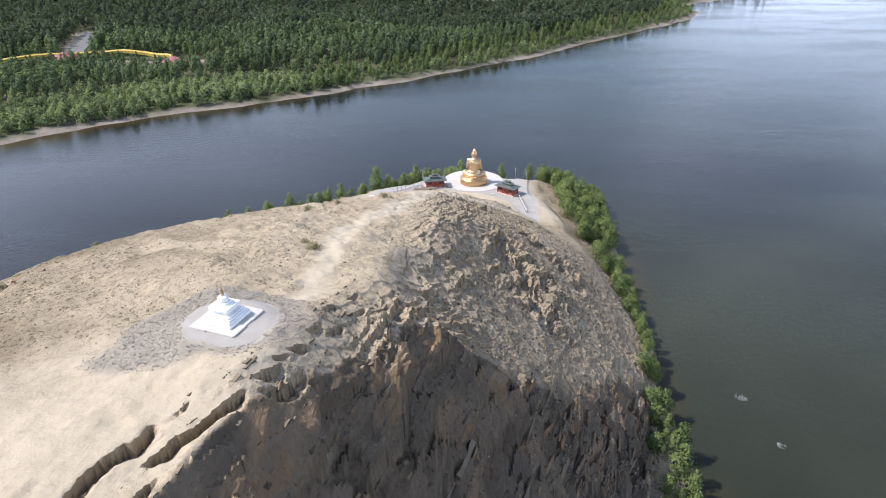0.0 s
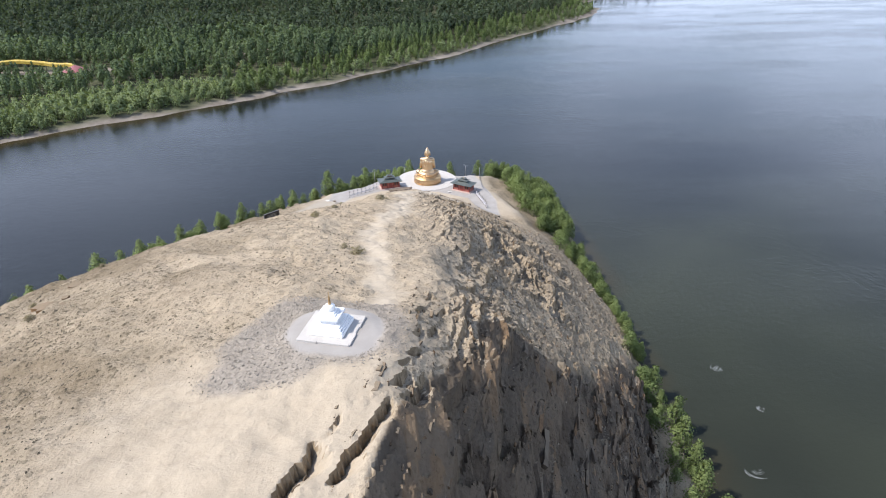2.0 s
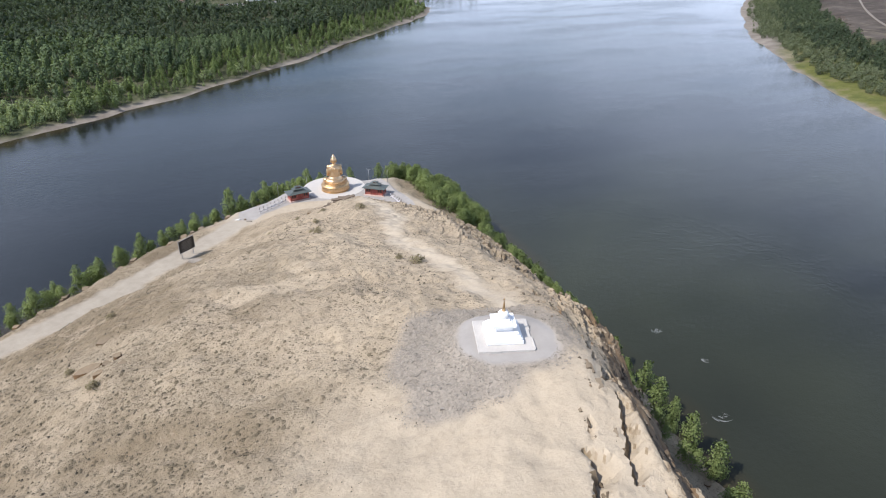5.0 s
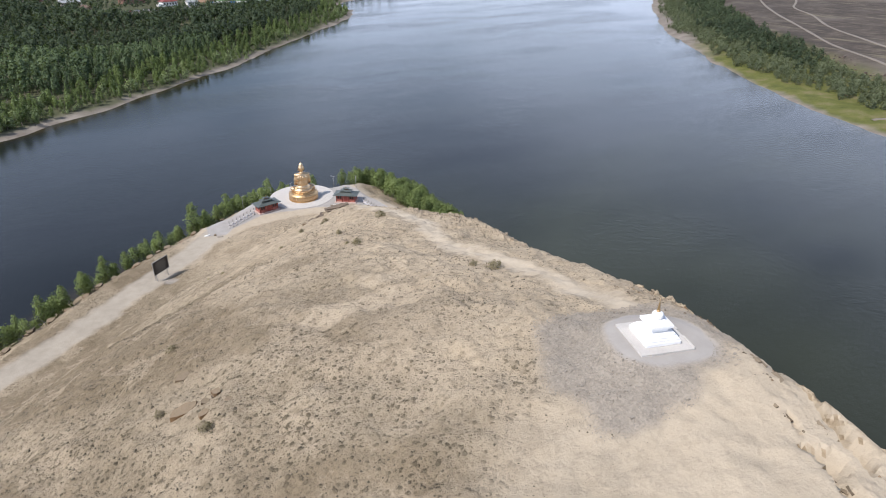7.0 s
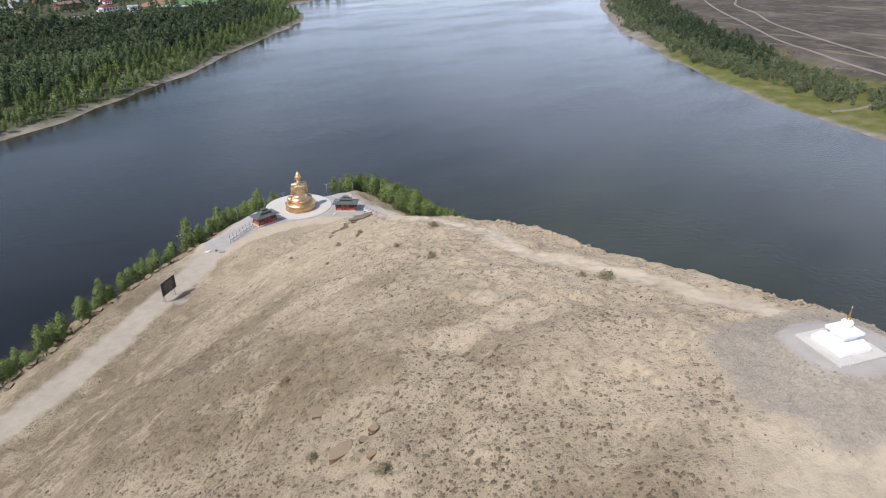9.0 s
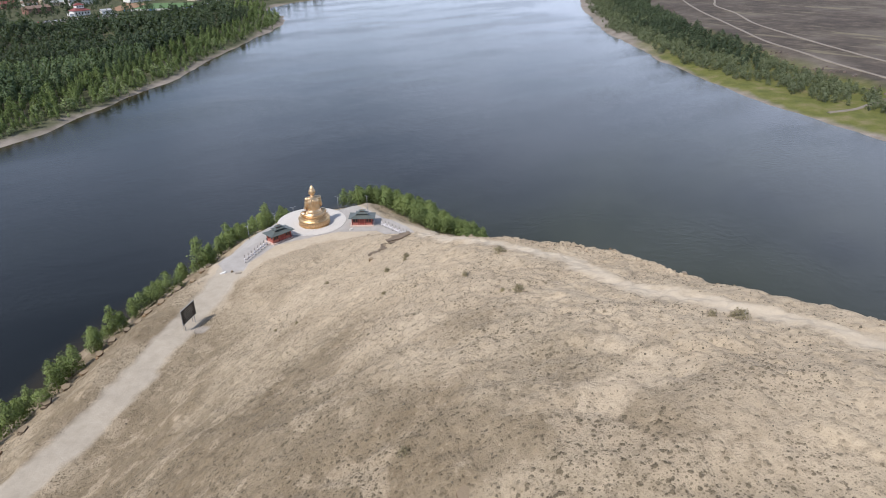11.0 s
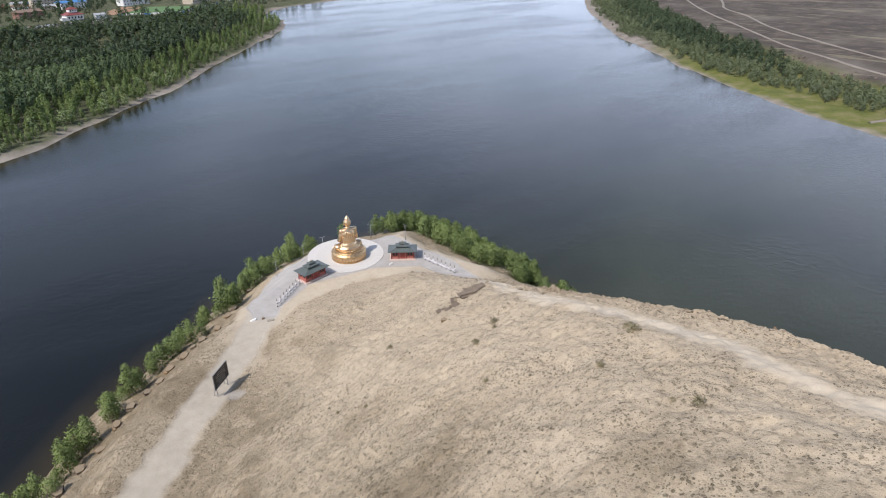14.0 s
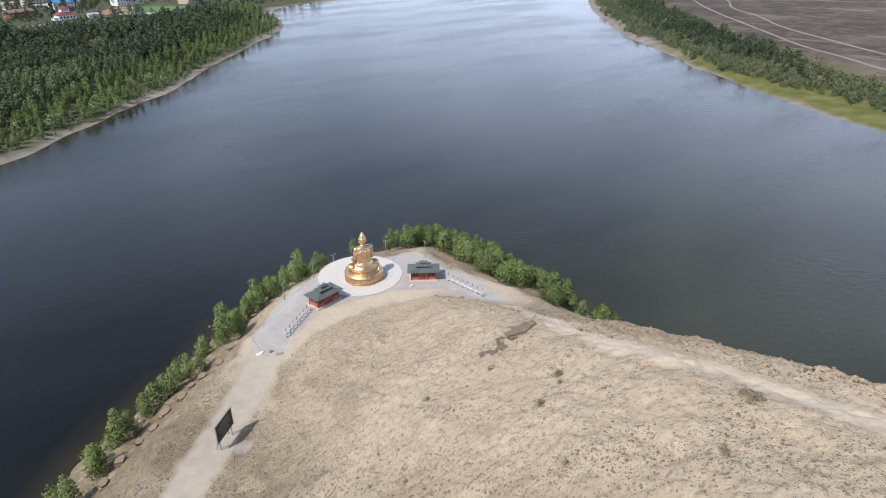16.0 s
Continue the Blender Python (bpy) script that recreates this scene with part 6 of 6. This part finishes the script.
BRICK_WALL = simple("red_brick_wall", (0.26, 0.14, 0.11), 0.85, vary=0.15, scale=0.6)
TURF = simple("sports_turf", (0.075, 0.145, 0.045), 0.95, vary=0.15, scale=0.06)
ORANGE_EARTH = simple("orange_earth", (0.25, 0.145, 0.08), 0.95, vary=0.15, scale=0.06)
TARMAC = simple("tarmac", (0.16, 0.155, 0.15), 0.9, vary=0.15, scale=0.1)
CAR_PAINT = [simple("car_paint", c, 0.35, vary=0.05, scale=1) for c in ((0.6, 0.6, 0.6), (0.05, 0.05, 0.06), (0.3, 0.03, 0.03), (0.5, 0.5, 0.52))]


def gable(bm, lx, ly, z, rise, over=0.5):
    """A ridged roof along x, with thickness and overhang."""
    hx, hy = lx / 2 + over, ly / 2 + over
    for dz in (0.0,):
        low = [bm.verts.new(c) for c in ((-hx, -hy, z), (hx, -hy, z), (hx, hy, z), (-hx, hy, z))]
        mid = [bm.verts.new(c) for c in ((-hx, -hy, z + 0.2), (hx, -hy, z + 0.2), (hx, hy, z + 0.2), (-hx, hy, z + 0.2))]
        top = [bm.verts.new((-hx, 0, z + rise)), bm.verts.new((hx, 0, z + rise))]
        bm.faces.new(low[::-1])
        for i in range(4):
            bm.faces.new((low[i], low[(i + 1) % 4], mid[(i + 1) % 4], mid[i]))
        bm.faces.new((mid[0], mid[1], top[1], top[0]))
        bm.faces.new((mid[2], mid[3], top[0], top[1]))
        bm.faces.new((mid[1], mid[2], top[1]))
        bm.faces.new((mid[3], mid[0], top[0]))
    return bm


def ground_at(x, y):
    return float(ground_height(np.array([float(x)]), np.array([float(y)]))[0])


def house(x, y, turn, lx, ly, h, rise, wall, roof, label, category="house", storeys=1, group="houses of the town"):
    base = thing("house", pose(x, y, ground_at(x, y), 0, 0, turn), label, category, group)
    part("wall", box(bmesh.new(), 0, 0, h / 2 - 0.5, lx, ly, h + 1.0), wall, base)
    top = part("roof", gable(bmesh.new(), lx, ly, h, rise), roof, base)
    if rise > 1.2:
        part("chimney", box(bmesh.new(), lx * 0.22, ly * 0.12, h + rise * 0.9, 0.7, 0.7, 1.4), BRICK_WALL, top)
    n = max(2, int(lx / 3.6))
    for s in (-1, 1):
        for k in range(storeys):
            for i in range(n):
                wx = (i + 0.5) / n * lx - lx / 2
                wz = (k + 0.52) * h / storeys
                win = part("window", box(bmesh.new(), wx, s * (ly / 2 + 0.01), wz, 1.2, 0.1, 1.3), DARK, base)
                part("sill", box(bmesh.new(), wx, s * (ly / 2 + 0.08), wz - 0.72, 1.5, 0.2, 0.12), HOUSE_WHITE, win)
    return base


def red_roofed_villa(x, y, turn):
    base = thing("villa", pose(x, y, ground_at(x, y), 0, 0, turn), "white two-storey villa with dark red hipped roofs", "house")
    part("wall", box(bmesh.new(), 0, 0, 2.4, 17, 11, 5.6), HOUSE_WHITE, base)
    part("roof", roof_tier(bmesh.new(), 19, 13, 8, 5, 5.2, 2.6, 0.1, 0.3), ROOF_RED, base)
    part("tower_wall", box(bmesh.new(), 0, 0, 9.0, 8, 6, 3.2), HOUSE_WHITE, base)
    part("tower_roof", roof_tier(bmesh.new(), 9.5, 7.5, 3, 1.5, 10.5, 2.0, 0.1, 0.25), ROOF_RED, base)
    for i in range(5):
        for s in (-1, 1):
            part("window", box(bmesh.new(), -6.4 + 3.2 * i, s * 5.51, 2.8, 1.5, 0.1, 1.9), DARK, base)
    for i in range(3):
        part("tower_window", box(bmesh.new(), -2.4 + 2.4 * i, -3.01, 9.0, 1.2, 0.1, 1.4), DARK, base)
    part("porch", box(bmesh.new(), -10.5, -1, 1.3, 5, 7, 3.4), HOUSE_WHITE, base)


red_roofed_villa(101, 852, 12)
rng = np.random.default_rng(31)
house(126, 848, 8, 12, 8, 3.6, 1.6, HOUSE_WHITE, ROOF_GREY, "small white house with a grey roof", storeys=1)
house(70, 905, 20, 26, 13, 6.0, 2.4, BRICK_WALL, ROOF_BROWN, "long brick building with a brown roof", "building", 2)
house(10, 842, 28, 18, 10, 4.2, 2.2, HOUSE_TAN, ROOF_BROWN, "tan house with a brown ridged roof")
house(4, 900, 15, 22, 11, 5.0, 2.2, HOUSE_TAN, ROOF_GREY, "tan building with a grey roof", "building", 2)
house(72, 925, 10, 20, 10, 4.5, 2.0, HOUSE_WHITE, ROOF_BROWN, "white house with a brown roof")
house(128, 972, 12, 30, 16, 7.0, 2.2, HOUSE_WHITE, ROOF_BLUE, "large white hall with a blue metal roof", "hall", 2)
house(196, 965, 14, 34, 16, 7.0, 2.0, HOUSE_WHITE, ROOF_BLUE, "white hall with a bright blue roof", "hall", 2)
house(262, 930, 38, 40, 14, 6.0, 1.4, HOUSE_TAN, ROOF_GREY, "long pale stand beside the sports field", "hall", 1)
house(318, 940, 20, 30, 12, 4.5, 1.2, HOUSE_WHITE, ROOF_BLUE, "low white building with a blue roof by the field", "hall", 1)
house(110, 1010, 8, 34, 16, 9.0, 1.5, HOUSE_TAN, ROOF_GREY, "tan apartment block with a flat grey roof", "building", 3)
for i in range(26):
    x, y = -140 + 24 * (i % 13) + rng.uniform(-7, 7), 985 + 42 * (i // 13) + rng.uniform(-9, 9)
    house(x, y, rng.uniform(-8, 30), rng.uniform(11, 18), rng.uniform(8, 11), rng.uniform(3.2, 5.5), rng.uniform(1.6, 2.8), (HOUSE_WHITE, HOUSE_TAN, BRICK_WALL)[i % 3],
          (ROOF_BROWN, ROOF_GREY, ROOF_RED, ROOF_BROWN, ROOF_GREY, ROOF_BLUE)[i % 6], ("white", "tan", "brick")[i % 3] + " town house with a ridged roof")


def flat_patch(name, outline, lift, mat, label, category):
    bm = bmesh.new()
    zs = [ground_at(x, y) for x, y in outline]
    top = [bm.verts.new((x, y, max(zs) + lift)) for x, y in outline]
    low = [bm.verts.new((x, y, min(zs) - 0.6)) for x, y in outline]
    bm.faces.new(top)
    n = len(outline)
    for i in range(n):
        bm.faces.new((low[i], low[(i + 1) % n], top[(i + 1) % n], top[i]))
    bmesh.ops.recalc_face_normals(bm, faces=bm.faces)
    return tagged(part(name, bm, mat), label, category, kind="structure")


flat_patch("sports_field", [(147, 860), (204, 832), (242, 893), (200, 920)], 0.25, TURF, "bright green sports field", "field")
flat_patch("earth_lot", [(132, 878), (146, 862), (196, 918), (176, 946)], 0.2, ORANGE_EARTH, "bare orange earth beside the field", "ground")
flat_patch("car_park", [(34, 800), (92, 806), (140, 822), (136, 832), (84, 826), (30, 816)], 0.2, TARMAC, "tarmac street at the edge of the wood", "road")
flat_patch("street", [(-300, 560), (-288, 560), (-252, 462), (-264, 456)], 0.2, TARMAC, "pale street through the wood", "road")


def field_fence(a, b, label):
    a, b = Vector((*a, 0)), Vector((*b, 0))
    length = (b - a).length
    z = max(ground_at(a.x, a.y), ground_at(b.x, b.y))
    base = thing("fence", Matrix.Translation((a.x, a.y, z)) @ pose(0, 0, 0, 0, 0, math.degrees(math.atan2(b.y - a.y, b.x - a.x))), label, "fence", "fences round the sports field")
    n = int(length / 6)
    for i in range(n):
        part("panel", box(bmesh.new(), (i + 0.5) * length / n, 0, 1.1, length / n - 0.25, 0.12, 2.0), HOUSE_WHITE if i % 4 else ROOF_BLUE, base)
        part("post", box(bmesh.new(), i * length / n, 0, 1.0, 0.2, 0.2, 2.6), ROOF_GREY, base)


field_fence((146, 856), (205, 828), "white panel fence with blue panels beside the field")
field_fence((205.5, 828), (278, 902), "pale panel fence along the edge of the wood")


def parked_car(x, y, turn, paint):
    base = thing("car", pose(x, y, ground_at(x, y) + 0.2, 0, 0, turn), ("silver", "black", "dark red", "grey")[paint] + " car parked on the street", "car", "cars parked in the town")
    bm = bmesh.new()
    box(bm, 0, 0, 0.62, 4.3, 1.75, 0.62, bevel=0.16)
    part("body", bm, CAR_PAINT[paint], base)
    bm = bmesh.new()
    box(bm, -0.15, 0, 1.15, 2.2, 1.5, 0.52, bevel=0.2)
    part("cabin", bm, DARK, base)
    for wx in (-1.35, 1.35):
        for s in (-1, 1):
            part("wheel", tube(bmesh.new(), (wx, s * 0.7, 0.32), (wx, s * 0.9, 0.32), 0.32, 0.32, 12), BLACK, base)


for i in range(14):
    parked_car(40 + 7.0 * i + rng.uniform(-1, 1), 806 + 1.5 * i + rng.uniform(-2, 2), rng.uniform(-10, 25), i % 4)


def yellow_arcade():
    """A long, gently waving yellow canopy on posts, with two pink tent roofs."""
    line = [(-330, 418), (-300, 414), (-277, 416), (-258, 430), (-236, 444), (-215, 445), (-196, 440), (-182, 432), (-174, 426)]
    base = thing("canopy", pose(0, 0, 0), "long waving yellow canopy in front of the wood", "canopy")
    xs, ys = [], []
    for t in np.linspace(0, len(line) - 1, 49):
        xs.append(float(np.interp(t, range(len(line)), [q[0] for q in line])))
        ys.append(float(np.interp(t, range(len(line)), [q[1] for q in line])))
    bm = bmesh.new()
    last = None
    for i, (x, y) in enumerate(zip(xs, ys)):
        z = ground_at(x, y) + 4.6 + 0.5 * math.sin(i * 0.45)
        now = [bm.verts.new((x, y - 1.6, z - 0.5)), bm.verts.new((x, y - 1.7, z + 1.2)), bm.verts.new((x, y, z + 1.8)), bm.verts.new((x, y + 1.7, z + 1.2)), bm.verts.new((x, y + 1.6, z - 0.5))]
        if last:
            for k in range(4):
                bm.faces.new((last[k], now[k], now[k + 1], last[k + 1]))
        last = now
        if i % 4 == 0:
            part("post", tube(bmesh.new(), (x, y, z - 7.0), (x, y, z + 0.5), 0.25, 0.25, 8), STEEL, base)
    part("roof", bm, YELLOW, base).modifiers.new("sheet", "SOLIDIFY").thickness = 0.2
    for x, y, r, h in ((-246, 430, 9.5, 4.0), (-172, 420, 7.0, 3.0)):
        tent = thing("tent_pavilion", pose(x, y, ground_at(x, y)), "round pavilion with a pink pointed roof", "pavilion", "pink pavilions by the canopy")
        part("wall", lathe(bmesh.new(), [(r * 0.85, -0.5), (r * 0.85, 4.2)], 16), HOUSE_WHITE, tent)
        part("roof", lathe(bmesh.new(), [(r * 0.8, 3.8), (r, 4.0), (r * 0.55, 4.2 + h * 0.5), (0.3, 4.2 + h)], 16), ROOF_PINK, tent)


yellow_arcade()

def foam_patch(x, y, size, turn, seed):
    """Broken curved streaks of foam where the current turns over a sunken rock."""
    base = thing("foam_patch", pose(x, y, 0.03, 0, 0, turn), "thin white foam streaks on the river", "foam", "foam on the river")
    r = random.Random(seed)
    for k in range(15):
        bm = bmesh.new()
        last, rad, a0 = None, size * r.uniform(0.25, 1.0), r.uniform(-0.7, 0.3)
        for i in range(9):
            a = a0 + i * 0.11
            w = 0.015 + 0.05 * math.sin(math.pi * i / 8) * r.uniform(0.4, 1.2)
            c, q = Vector((math.cos(a) * rad * 1.6, math.sin(a) * rad, 0)), Vector((math.cos(a), math.sin(a), 0))
            now = (bm.verts.new(c - q * w), bm.verts.new(c + q * w + Vector((0, 0, 0.03))))
            if last:
                bm.faces.new((last[0], now[0], now[1], last[1]))
            last = now
        part("streak", bm, FOAM, base)


FOAM_PLACES = [(54.7, 75.9, 2.6, 200), (63.2, 102.7, 2.2, 150), (64.5, 90.0, 1.3, 170)]
FOAM = simple("river_foam", (0.30, 0.31, 0.29), 0.6, vary=0.25, scale=3)
for i, (x, y, size, turn) in enumerate(FOAM_PLACES):
    foam_patch(x, y, size, turn, i)

# crown trees between the houses
rng = np.random.default_rng(37)
hx, hy = jittered(rng, -260, 420, 812, 1120, 11)
ok = (land_depth(hx, hy, TOWN_BANK) > 14) & (rng.uniform(size=len(hx)) < 0.8)
for outline in ([(118, 868), (206, 824), (290, 905), (176, 955)], [(84, 826), (140, 834), (140, 858), (84, 864)], [(30, 798), (140, 818), (140, 834), (30, 818)]):
    ok &= ~inside(hx, hy, outline)
scatter("town_trees", WOOD_FAR, np.stack([hx[ok], hy[ok], ground_height(hx[ok], hy[ok]), rng.uniform(0.45, 0.9, ok.sum())], -1), "green garden trees between the town houses", "trees")
